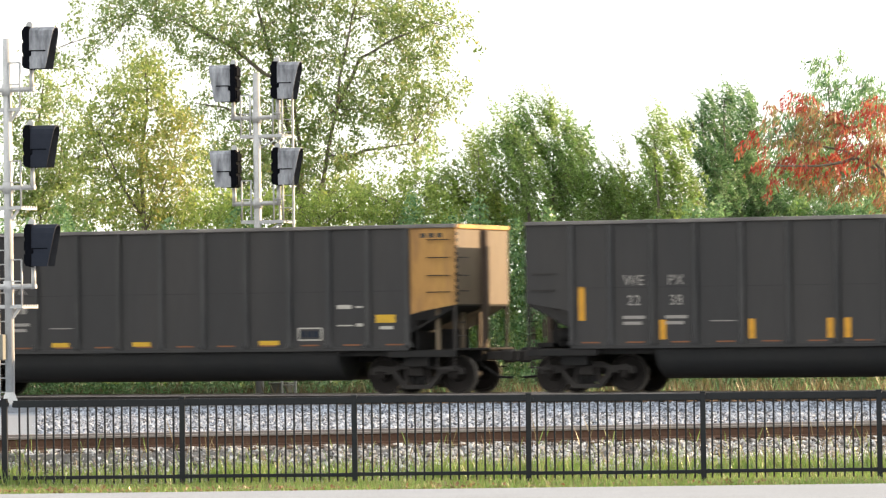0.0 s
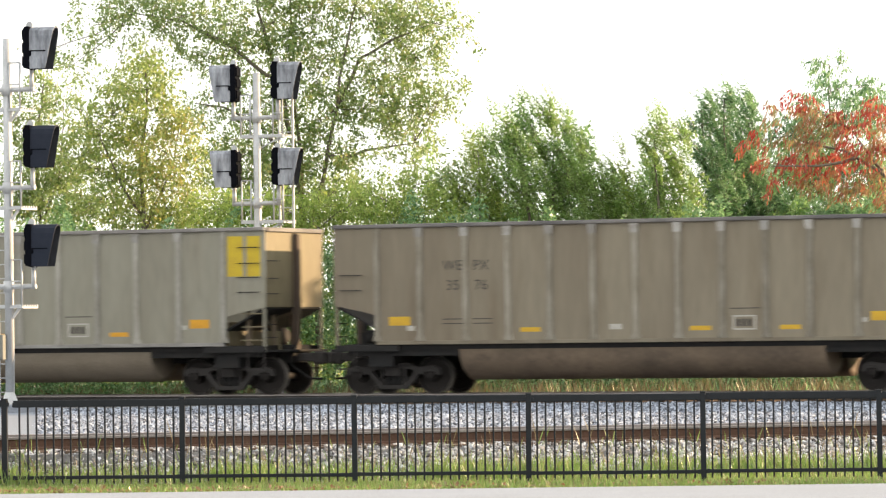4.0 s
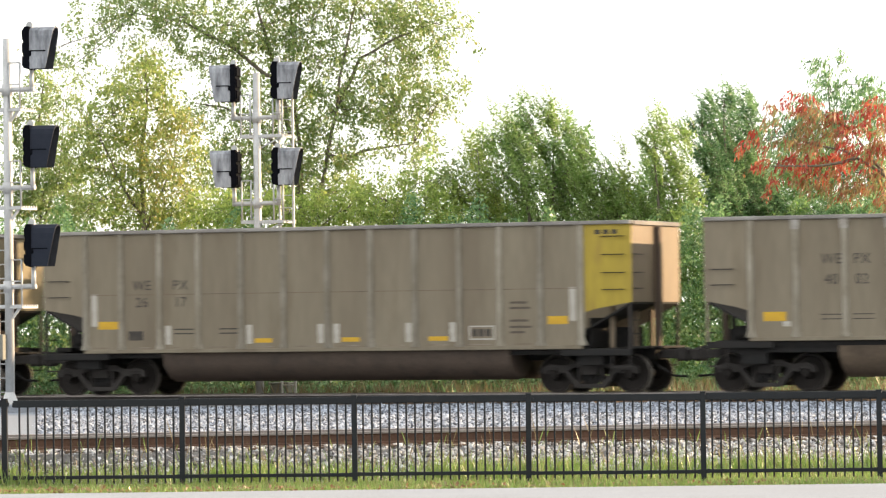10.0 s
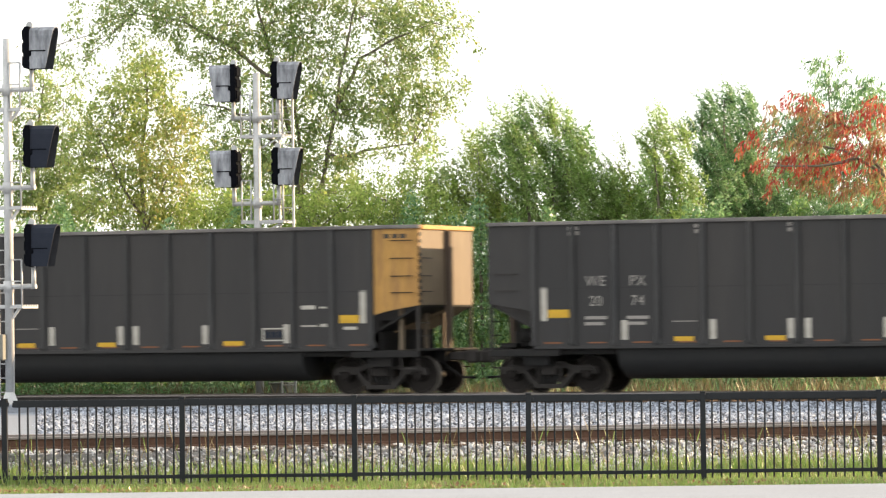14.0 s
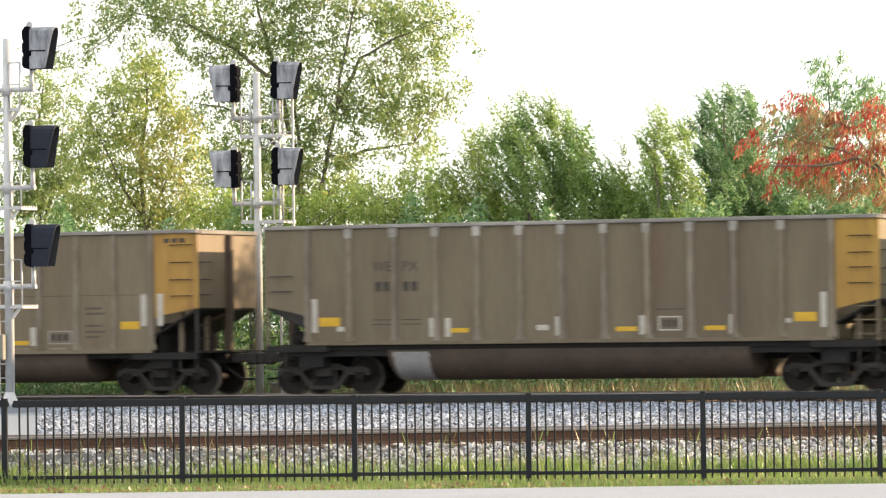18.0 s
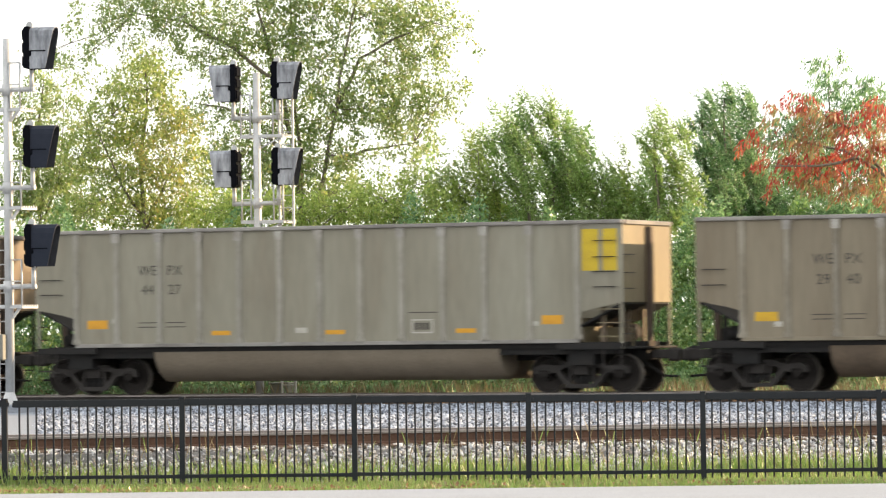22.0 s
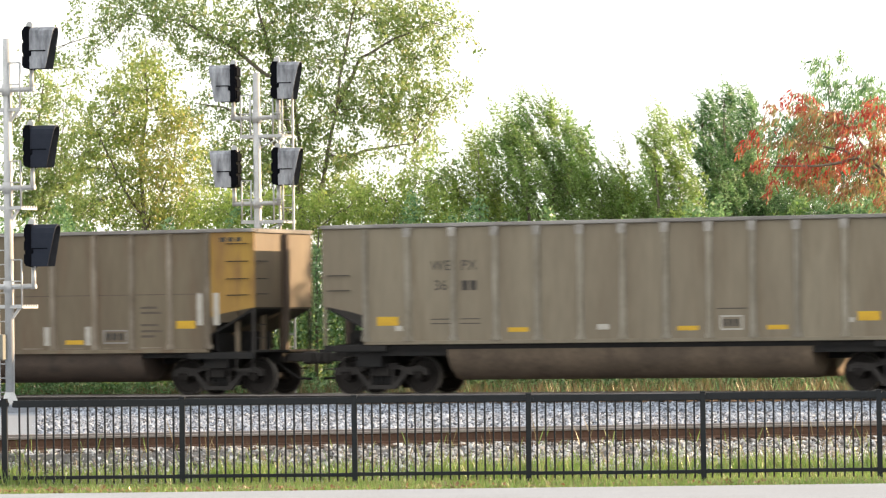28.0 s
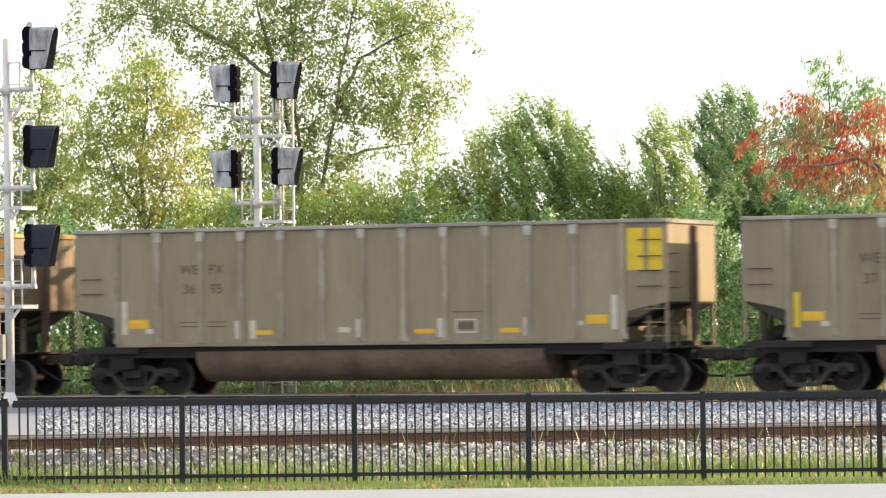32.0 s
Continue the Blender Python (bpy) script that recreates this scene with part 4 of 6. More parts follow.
def coal_car(index, kind, paint, words, tall, low, style, label):
    """One bathtub coal gondola. kind: A aluminium, B older steel. tall, low: materials of the tall and low strips or None."""
    car = tagged(new("coal_car"), label, "railway car", "cars of the coal train")
    P = M[paint]
    dark = paint == "black"
    rr = random.Random(index + 50)
    chord = M["chord_dark"] if dark or rr.random() < 0.15 else M["chord"]
    orange = kind == "B" or style == "orange"
    for sgn in (-1, 1):
        turn = Matrix.Translation((0, sgn * WIDE, 0)) @ (Matrix() if sgn < 0 else FLIP)
        mirror = Matrix.Translation((0, sgn * WIDE, 0)) @ (FLIP if sgn < 0 else Matrix())
        side = part("side_sheet", CM["side" + kind], P, car, at=turn)
        part("top_chord", CM["chord" + kind], chord, car, at=turn)
        part("side_sill", CM["sill" + kind], chord if kind == "A" and paint == "light" else P, car, at=turn)
        if sgn > 0:
            tagged(part("rib", CM["farribs" + kind], M["rib_" + paint], side), kind="stuff")
        for i, x in enumerate(RIBS[kind] if sgn < 0 else ()):
            pale = style == "white_rib" and i == (len(RIBS[kind]) - 1 if index == 3 else 0)
            if kind == "A" and sgn < 0 and 0 < i < len(RIBS[kind]) - 1:
                part("rib_cap", CM["cap" + kind], M["cap"], side, at=pose(x, 0, 0))
            part("rib", CM["rib" + kind], M["white"] if pale else M["rib_" + paint], side, at=pose(x, 0, 0))
        if kind == "B":
            part("weld_seam", CM["seam" + kind], M["tub_" + paint], side)
        part("end_bay", CM["bay" + kind], (M["orange"] if dark else M["lemon"] if index in (7, 11, 23, 27) else M["rust_orange"] if index == 9 else M["ochre"]) if (orange and sgn < 0) else P, car, at=turn)
        part("end_bay", CM["bay" + kind], P, car, at=mirror)
        part("end_sill", CM["base" + kind], M["under"], car, at=turn)
        part("end_sill", CM["base" + kind], M["under"], car, at=mirror)
    part("floor", CM["floor" + kind], M["under"], car)
    part("centre_sill", CM["frame" + kind], M["under"], car)
    for y in (0, -1):
        part("tub", CM["tub" + kind], M["tub_" + ("brown" if kind == "B" and paint == "tan" else paint)], car, at=FLIP if y else None)
    for e, rot in ((1, Matrix()), (-1, FLIP)):
        # right-hand end sheets get the paints that carry sunlight in their colour
        part("end_sheet", CM["endsheet" + kind], M["end_pale"] if e > 0 and kind == "B" else M["end_tan"] if e > 0 else P, car, at=rot)
        part("end_chord", CM["endchord" + kind], M["chord_dark"] if not dark else M["orange"], car, at=pose(e * HALF, 0, 0))
        part("body_bolster", CM["deck" + kind], M["under"], car, at=rot)
        part("slope_sheet", CM["slope" + kind], M["under"], car, at=rot)
        part("end_post", CM["post"], M["post"], car, at=rot)
        part("crossover_platform", CM["platform"], M["under"], car, at=rot)
        part("coupler", CM["coupler"], M["truck"], car, at=rot @ pose(HALF, 0, 0))
        part("air_hose", CM["hose"], M["under"], car, at=rot @ pose(HALF, 0, 0))
        # the A bulkhead is gold only at the sunlit end, plain black otherwise
        part("bulkhead", CM["bulkhead"], M["end_tan"] if e > 0 and kind == "A" else M["under"], car, at=rot)
        for y in (-WIDE + 0.03, WIDE - 0.03):
            part("corner_post", CM["corner"], M["truck"] if kind == "B" else P, car, at=rot @ pose(0, y, 0))
            part("step", CM["stirrup"], M["truck"], car, at=rot @ pose(0, y, 0))
        # struts are pale at the right-hand end, where sunlight is painted on them
        for x, y in ((-0.55, -WIDE + 0.25), (-0.30, -0.5), (-0.30, 0.5)):
            part("strut", CM["strut"], M["end_pale"] if e > 0 else M["truck"], car, at=rot @ pose(HALF + x, y, 0))
        near = -1 if e > 0 else 1
        for z in ((3.45, 3.05, 2.65, 2.28) if kind == "B" else (3.36, 3.0, 2.68, 2.34)):
            if e > 0 or z < 2.7:
                part("ladder_rung", CM["rung"], M["under"] if e > 0 else M["truck"], car, at=pose(e * (HALF - 0.42), -WIDE - 0.01, z))
        if kind == "A" and e > 0:
            # these lower rungs are coloured as if lit gold by the sun
            for z in (1.85, 1.55, 1.25):
                part("ladder_rung", CM["rung"], M["end_tan"], car, at=pose(HALF - 0.32, -WIDE - 0.01, z))
        for z in (3.05, 2.65, 2.3):
            part("end_grab_iron", CM["endrung"], M["truck"], car, at=rot @ pose(HALF, near * (WIDE - 0.32), z))
        for z in (1.3, 1.6):
            part("end_grab_iron", CM["endrung"], M["truck"], car, at=rot @ pose(HALF - 0.06, near * (WIDE - 0.32), z))
    if kind == "A":
        part("air_reservoir", CM["reservoir"], M["truck"], car)
    part("brake_gear", CM["gear"], M["under"], car)
    # trucks
    for tx in (-6.05, 6.07):
        tr = part("truck", CM["bolster"], M["truck"], car, at=pose(tx, 0, 0))
        for y in (-1.0, 1.0):
            part("side_frame", CM["sideframe"], M["truck"], tr, at=pose(0, y, 0))
            for x in (-0.14, 0.0, 0.14):
                part("spring", CM["springs"], M["under"], tr, at=pose(x, y, 0))
            for x in (-0.89, 0.89):
                part("bearing_adapter", CM["adapter"], M["truck"], tr, at=pose(x, y, 0))
        part("brake_beam", CM["brake"], M["under"], tr, at=pose(-0.42, 0, 0))
        part("brake_beam", CM["brake"], M["under"], tr, at=pose(0.42, 0, 0, 0, 0, 180))
        for x in (-0.89, 0.89):
            ws = part("wheelset", CM["wheelset"], M["wheel"], tr, at=pose(x, 0, 0.418))
            WHEELS.append((index, ws, x))
    # markings on the near side
    ink = M["faint"] if dark else M["ink"]
    a, b = words
    wx, px = (-4.36, -3.68) if kind == "A" else (-4.72, -3.74)
    wz, nz = (2.86, 2.42) if kind == "A" else ((2.46, 2.02) if dark else (2.52, 2.13))
    letter(car, "WE", wx, wz, 0.23, ink)
    letter(car, "PX", px, wz, 0.23, ink)
    for w, x in ((a, wx), (b, px)):
        if w:
            letter(car, w, x, nz, 0.23, ink)
        else:
            mark(car, "bar", x - 0.17, x - 0.02, nz - 0.11, nz + 0.11, ink, "number_bar")
            mark(car, "bar", x + 0.03, x + 0.18, nz - 0.11, nz + 0.11, ink, "number_bar")
    if kind == "B":
        if dark:
            for x in (-4.72, -3.74):
                for z in (1.66, 1.53):
                    mark(car, "bar", x - 0.26, x + 0.26 - (0.08 if z < 1.6 else 0), z - 0.035, z + 0.035, M["faint"], "data_bar")
            mark(car, "bar", -2.95, -2.35, 1.55, 1.575, M["faint"], "data_bar")
            frame_mark(car, 3.38, 3.98, 1.22, 1.52, M["white"], M["hood_black"])
            mark(car, "bar", 4.35, 4.70, 1.93, 2.02, M["white"], "data_bar")
            mark(car, "bar", 4.80, 4.98, 1.95, 1.99, M["white"], "data_bar")
            mark(car, "bar", 4.35, 4.75, 1.54, 1.57, M["white"], "data_bar")
            mark(car, "bar", 4.82, 4.98, 1.53, 1.60, M["white"], "data_bar")
            mark(car, "bar", 5.40, 5.72, 1.46, 1.53, M["white"], "data_bar")
            for i in range(12):
                x = -5.95 + i * 1.045
                mark(car, "scuff", x, x + 0.42, 1.10, 1.13, M["rust"], "rust_patch")
        else:
            frame_mark(car, 3.40, 4.02, 1.20, 1.52, M["white"] if paint != "brown" else M["chord"], M["ink"])
            mark(car, "panel", -5.06, -4.70, 1.27, 1.48, M["ink"], "data_panel")
            for z, w in ((2.02, 0.42), (1.90, 0.50), (1.62, 0.44), (1.48, 0.52), (1.36, 0.36)):
                mark(car, "bar", 4.38, 4.38 + w, z - 0.025, z + 0.025, M["stencil"], "data_bar")
            for i in range(11):
                xa, xb = RIBS["B"][i], RIBS["B"][i + 1]
                mark(car, "scuff", (xa + xb) / 2 - 0.26, (xa + xb) / 2 + 0.26, 1.085, 1.115, M["rib_brown"], "worn_patch")
            for x in (-3.90, -2.75):
                for z in (1.50, 1.40):
                    mark(car, "bar", x, x + 0.5, z, z + 0.03, M["ink"], "data_bar")
        if tall:
            for x in ((-6.40, -6.02, 5.80, 6.22) if index in (2, 6, 9, 19, 23, 30) else (-6.38, 6.17) if index == 27 else (-6.02, 5.80)):
                mark(car, "strip", x, x + 0.15, 1.60, 2.34, M[tall], "reflector_strip")
        if low:
            for x in (-4.13, -2.08, -0.30, 0.09, 1.86, 2.93 if not dark else 3.90):
                mark(car, "strip", x, x + 0.15, 1.17, 1.60, M[low], "reflector_strip")
        if dark:
            strips = ((-5.85, -5.35, 1.76), (-2.90, -2.45, 1.18), (-0.81, -0.35, 1.18), (2.40, 2.90, 1.18), (5.30, 5.78, 1.70))
        else:
            strips = ((-5.84, -5.32, 1.62), (-1.87, -1.43, 1.24), (0.30, 0.74, 1.24), (2.42, 2.89, 1.24), (5.28, 5.76, 1.62))
        if index == 3:
            strips = ((-5.84, -5.32, 1.62), (-1.95, -1.50, 1.52), (0.08, 0.55, 1.52), (2.42, 2.89, 1.50), (5.40, 5.86, 1.62))
        for x0, x1, z in strips:
            if not (index == 1):
                mark(car, "strip", x0, x1, z - (0.09 if z > 1.5 else 0.05), z + (0.09 if z > 1.5 else 0.05), M["yellow"] if dark and index > 16 else M["gold"], "reflector_strip")
        for i in range(3):
            mark(car, "bar", HALF - 0.86 + i * 0.2, HALF - 0.72 + i * 0.2, 3.50, 3.60, M["ink"], "data_bar")
    else:
        hi = M["amber"] if paint == "light" else M["gold"]
        if style == "patched":
            hi = M["amber"]
            for x in (-3.62, -0.52, 0.48, 3.50):
                mark(car, "strip", x - 0.22, x + 0.22, 1.60, 1.70, hi, "reflector_strip")
        mark(car, "strip", -5.92, -5.40, 1.54, 1.74, hi, "reflector_strip")
        mark(car, "strip", -5.28 if paint == "light" else -5.48, -5.08 if paint == "light" else -5.30, 1.66 if paint == "light" else 1.42, 1.78 if paint == "light" else 1.53, M["white"], "white_tag")
        if style != "patched":
            mark(car, "strip", -2.75, -2.27, 1.37, 1.47, hi, "reflector_strip")
        mark(car, "strip", -0.64, -0.36, 1.40, 1.52, M["white"], "white_tag")
        if style != "patched":
            mark(car, "strip", 1.23 if paint != "light" else 0.1, 1.72 if paint != "light" else 0.58, 1.36, 1.46, hi, "reflector_strip")
        if style != "patched":
            mark(car, "strip", 3.29, 3.77, 1.36, 1.46, hi, "reflector_strip")
        frame_mark(car, 2.22, 2.74, 1.36, 1.68, M["white"], M["ink"])
        mark(car, "strip", 5.34, 5.84, 1.53, 1.73, hi, "reflector_strip")
        mark(car, "strip", 5.08, 5.26, 1.50, 1.60, M["white"], "white_tag")
        for x in (-4.62, -3.90):
            for z in (1.66, 1.56):
                mark(car, "bar", x, x + 0.48, z, z + 0.025, M["ink"], "data_bar")
        mark(car, "bar", 2.15, 2.85, 1.82, 1.84, M["ink"], "data_bar")
        if style != "orange":
            mark(car, "patch", 6.31, 6.70, 2.70, 3.62, M["yellow"], "yellow_panel")
            mark(car, "patch", 6.80, 7.14, 2.70, 3.62, M["yellow"], "yellow_panel")
        if tall:
            for x in (-6.10, 5.93):
                mark(car, "strip", x, x + 0.14, 1.40, 2.16, M[tall], "reflector_strip")
        if low:
            for x in (-3.22, -2.84, -0.20, 1.78, 3.85):
                mark(car, "strip", x, x + 0.14, 1.28, 1.70, M[low], "reflector_strip")
    if style == "emblem":
        ring_mark(car, -0.52, 3.09, 0.28)
    if style == "graffiti" or index == 3:
        bm = bmesh.new()
        pts = [(3.92, 2.20), (3.72, 2.24), (3.50, 2.20), (3.37, 2.08), (3.42, 1.96), (3.62, 1.89), (3.82, 1.82), (3.93, 1.68), (3.94, 1.54), (3.86, 1.40), (3.66, 1.30), (3.36, 1.28)]
        bm_tube(bm, [(x, 0, z) for x, z in pts], 0.035, 6)
        part("graffiti", bm, M["white"], car, "white sprayed curve", at=Matrix.Translation((0, -WIDE - 0.014, 0)) @ Matrix.Diagonal((1, 0.08, 1, 1)))
        for x0, x1, z0, z1 in ((1.12, 1.96, 1.24, 1.96), (2.22, 3.06, 1.24, 2.00)):
            bm = bmesh.new()
            r2 = random.Random(int(x0 * 100))
            n = 22
            out = []
            for i in range(n):
                t = 2 * math.pi * i / n
                k = 0.94 + 0.10 * r2.random()
                cx, sx = math.copysign(abs(math.cos(t)) ** 0.35, math.cos(t)), math.copysign(abs(math.sin(t)) ** 0.35, math.sin(t))
                out.append(((x0 + x1) / 2 + cx * k * (x1 - x0) / 2, (z0 + z1) / 2 + sx * k * (z1 - z0) / 2))
            bm_prism(bm, out, -0.003, 0.0)
            part("graffiti", bm, M["white"], car, "white sprayed block", at=pose(0, -WIDE - 0.0125, 0))
        mark(car, "strip", 4.00, 4.08, 1.66, 2.22, M["white"], "graffiti")
        x = -1.9
        for i in range(6):
            bm = bmesh.new()
            zs = [rr.uniform(1.35, 1.95) for _ in range(6)]
            bm_tube(bm, [(x + 0.07 * f + rr.uniform(-0.06, 0.06), 0, z) for f, z in enumerate(zs)], 0.026, 5)
            part("graffiti", bm, M["cap"] if i % 2 else M["rib_light"], car, "faint pale sprayed scrawl", at=Matrix.Translation((0, -WIDE - 0.014, 0)) @ Matrix.Diagonal((1, 0.08, 1, 1)))
            x += 0.40
    if index == 16:
        for x in (-5.23, -2.28, -0.14):
            for dx, dz in ((-0.09, 0.05), (0.07, 0.05), (-0.08, -0.07), (0.08, -0.06)):
                mark(car, "scuff", x + dx - 0.04, x + dx + 0.04, 3.59 + dz - 0.04, 3.59 + dz + 0.04, M["faint"], "worn_patch")
    if index == 10:
        for x, z in ((-5.75, 1.46), (-5.50, 1.50), (-4.50, 1.62), (-4.36, 1.52), (-3.80, 1.60), (-3.62, 1.66)):
            bm = bmesh.new()
            bm_tube(bm, [(x + 0.09 * math.cos(k * 1.1), 0, z + 0.14 * math.sin(k * 1.1 + x) + 0.01 * k) for k in range(6)], 0.018, 5)
            part("graffiti", bm, M["white"], car, "white chalk scrawl", at=Matrix.Translation((0, -WIDE - 0.014, 0)) @ Matrix.Diagonal((1, 0.1, 1, 1)))
    if style == "blue":
        for x0, x1, z0, z1 in ((-4.62, -3.75, 1.48, 1.98), (-4.05, -3.62, 1.75, 2.12)):
            bm = bmesh.new()
            bm_prism(bm, [(x0, z0), (x1 - 0.1, z0 + 0.05), (x1, z1 - 0.12), (x1 - 0.12, z1), (x0 + 0.08, z1 - 0.05)], -0.003, 0.0)
            part("graffiti", bm, M["blue"], car, "blue sprayed patch", at=pose(0, -WIDE - 0.0125, 0))
    if index in (6, 18):
        x, n = (-2.9, 4) if index == 6 else (-2.9, 9)
        for i in range(n):
            bm = bmesh.new()
            w = 0.26
            zs = [rr.choice((0.50, 0.58, 0.66, 0.74, 0.80)) for _ in range(6)]
            pts = [(x + w * f * 0.2 + rr.uniform(-0.04, 0.04), z) for f, z in enumerate(zs)]
            bm_tube(bm, [(px_, tub_face(SILL[kind] - 0.03, z) - 0.006, z) for px_, z in pts], 0.014, 5)
            part("graffiti", bm, M["faint"], car, "pale sprayed scrawl")
            x += 0.32
    if index == 20:
        bm = bmesh.new()
        tub_shape(bm, SILL[kind] - 0.06, -4.20, -3.25, -WIDE + 0.094, -0.03, 0.295, 0.06, 0.85)
        part("tub_patch", bm, M["silver"], car, "bare silver patch")
    if dark:
        part("corner_angle", CM["comb"], M["under"], car)
    if style == "patched":
        for x in (-5.65, -3.62, -0.52, 0.48, 3.50, 5.60):
            bm = bmesh.new()
            bm_prism(bm, [(x - 0.38, 1.34), (x + 0.38, 1.36), (x + 0.36, 1.98), (x + 0.1, 2.05), (x - 0.34, 1.95)], -0.001, 0.0)
            part("scrubbed_patch", bm, M["scrubbed"], car, "paler scrubbed patch", at=pose(0, -WIDE - 0.0122, 0))
    return car


M["blue"] = mat("faded_slate_blue_spray", (0.028, 0.036, 0.050), 0.7, second=(0.06, 0.06, 0.065), scale=4, grain=40, bump=0.0)
WHEELS = []
DARK = "dark grey-black coal car with orange end panel"
BROWN = "brown weathered coal car with orange end panel"
TAN = "tan weathered coal car with yellow end squares"
LIGHT = "pale grey coal car with yellow end squares"
CONSIST = [
    ("B", "black", ("", ""), None, None, "", DARK), ("B", "black", ("22", "38"), "amber", "amber", "", DARK),
    ("B", "brown", ("24", "76"), "white", "white", "emblem", BROWN + " and round emblem"), ("B", "brown", ("28", ""), None, None, "white_rib", BROWN + " and white graffiti"),
    ("A", "light", ("41", "26"), None, None, "", LIGHT), ("A", "tan", ("35", "76"), None, None, "", TAN),
    ("B", "brown", ("24", "74"), "white", "white", "", BROWN), ("B", "brown", ("", ""), "white", "white", "", BROWN),
    ("A", "tan", ("34", "81"), None, None, "", TAN), ("B", "brown", ("", ""), "white", "white", "emblem", BROWN + " and round emblem"),
    ("A", "tan", ("33", "97"), None, None, "", TAN), ("B", "tan", ("26", "17"), "white", "white", "", "tan weathered coal car with orange end panel"),
    ("A", "tan", ("40", "02"), None, None, "", TAN), ("A", "light", ("43", "07"), None, None, "", LIGHT),
    ("A", "tan", ("34", "69"), None, None, "", TAN), ("B", "black", ("21", "54"), "white", "white", "", DARK),
    ("B", "black", ("20", "74"), "white", "white", "", DARK), ("A", "tan", ("", ""), None, None, "", TAN),
    ("B", "black", ("23", "10"), "white", "white", "", DARK), ("B", "brown", ("", ""), "white", "white", "blue", BROWN + " and blue graffiti"),
    ("A", "brown", ("", ""), "white", "white", "orange", BROWN), ("A", "tan", ("36", "84"), None, None, "", TAN),
    ("A", "tan", ("34", "50"), None, None, "", TAN), ("B", "brown", ("25", "70"), "white", "white", "emblem", BROWN + " and round emblem"),
    ("A", "light", ("44", "27"), None, None, "", LIGHT), ("A", "tan", ("29", "40"), None, None, "", TAN),
    ("A", "tan", ("40", "53"), None, None, "", TAN), ("B", "brown", ("28", ""), "amber", None, "", BROWN),
    ("A", "light", ("40", "66"), None, None, "", LIGHT), ("B", "brown", ("", ""), None, None, "white_rib", BROWN + " and one white rib"),
    ("B", "brown", ("25", ""), "white", "white", "", BROWN), ("A", "tan", ("36", ""), None, None, "", TAN),
    ("A", "tan", ("37", "88"), None, None, "patched", TAN + " and scrubbed patches"), ("A", "light", ("41", "34"), None, None, "", LIGHT),
    ("B", "black", ("20", "09"), "white", "white", "", DARK), ("A", "tan", ("36", "95"), "white", "white", "", TAN),
    ("A", "tan", ("37", ""), "yellow", None, "", TAN), ("A", "tan", ("", ""), None, None, "", TAN)]
PITCH = {"A": 16.227, "B": 16.195}
CARS = []
place = -16.2
CARS.append((place, coal_car(-1, "B", "black", ("", ""), "amber", "amber", "", DARK)))
place = 0.0
for i, (kind, paint, words, tall, low, style, label) in enumerate(CONSIST):
    if i:
        place += (PITCH[kind] + PITCH[CONSIST[i - 1][0]]) / 2
    CARS.append((place, coal_car(i, kind, paint, words, tall, low, style, label)))


# ---- trees and plants ----
gen = np.random.default_rng(11)


def leaf_quads(base, way, length, width, droop=0.25):
    """Four-cornered folded leaves from base points along ways."""
    n = len(base)
    way = way / np.linalg.norm(way, axis=1)[:, None]
    rnd = gen.normal(size=(n, 3))
    side = np.cross(way, rnd)
    side /= np.linalg.norm(side, axis=1)[:, None] + 1e-9
    up = np.cross(side, way)
    ln = (length * (0.6 + 0.8 * gen.random(n)))[:, None]
    wd = (width * (0.6 + 0.8 * gen.random(n)))[:, None]
    tip = base + way * ln
    tip[:, 2] -= droop * ln[:, 0] * 0.5
    mid = base + way * ln * 0.45 + up * wd * 0.25
    return np.stack([base, mid + side * wd * 0.5, tip, mid - side * wd * 0.5], 1)


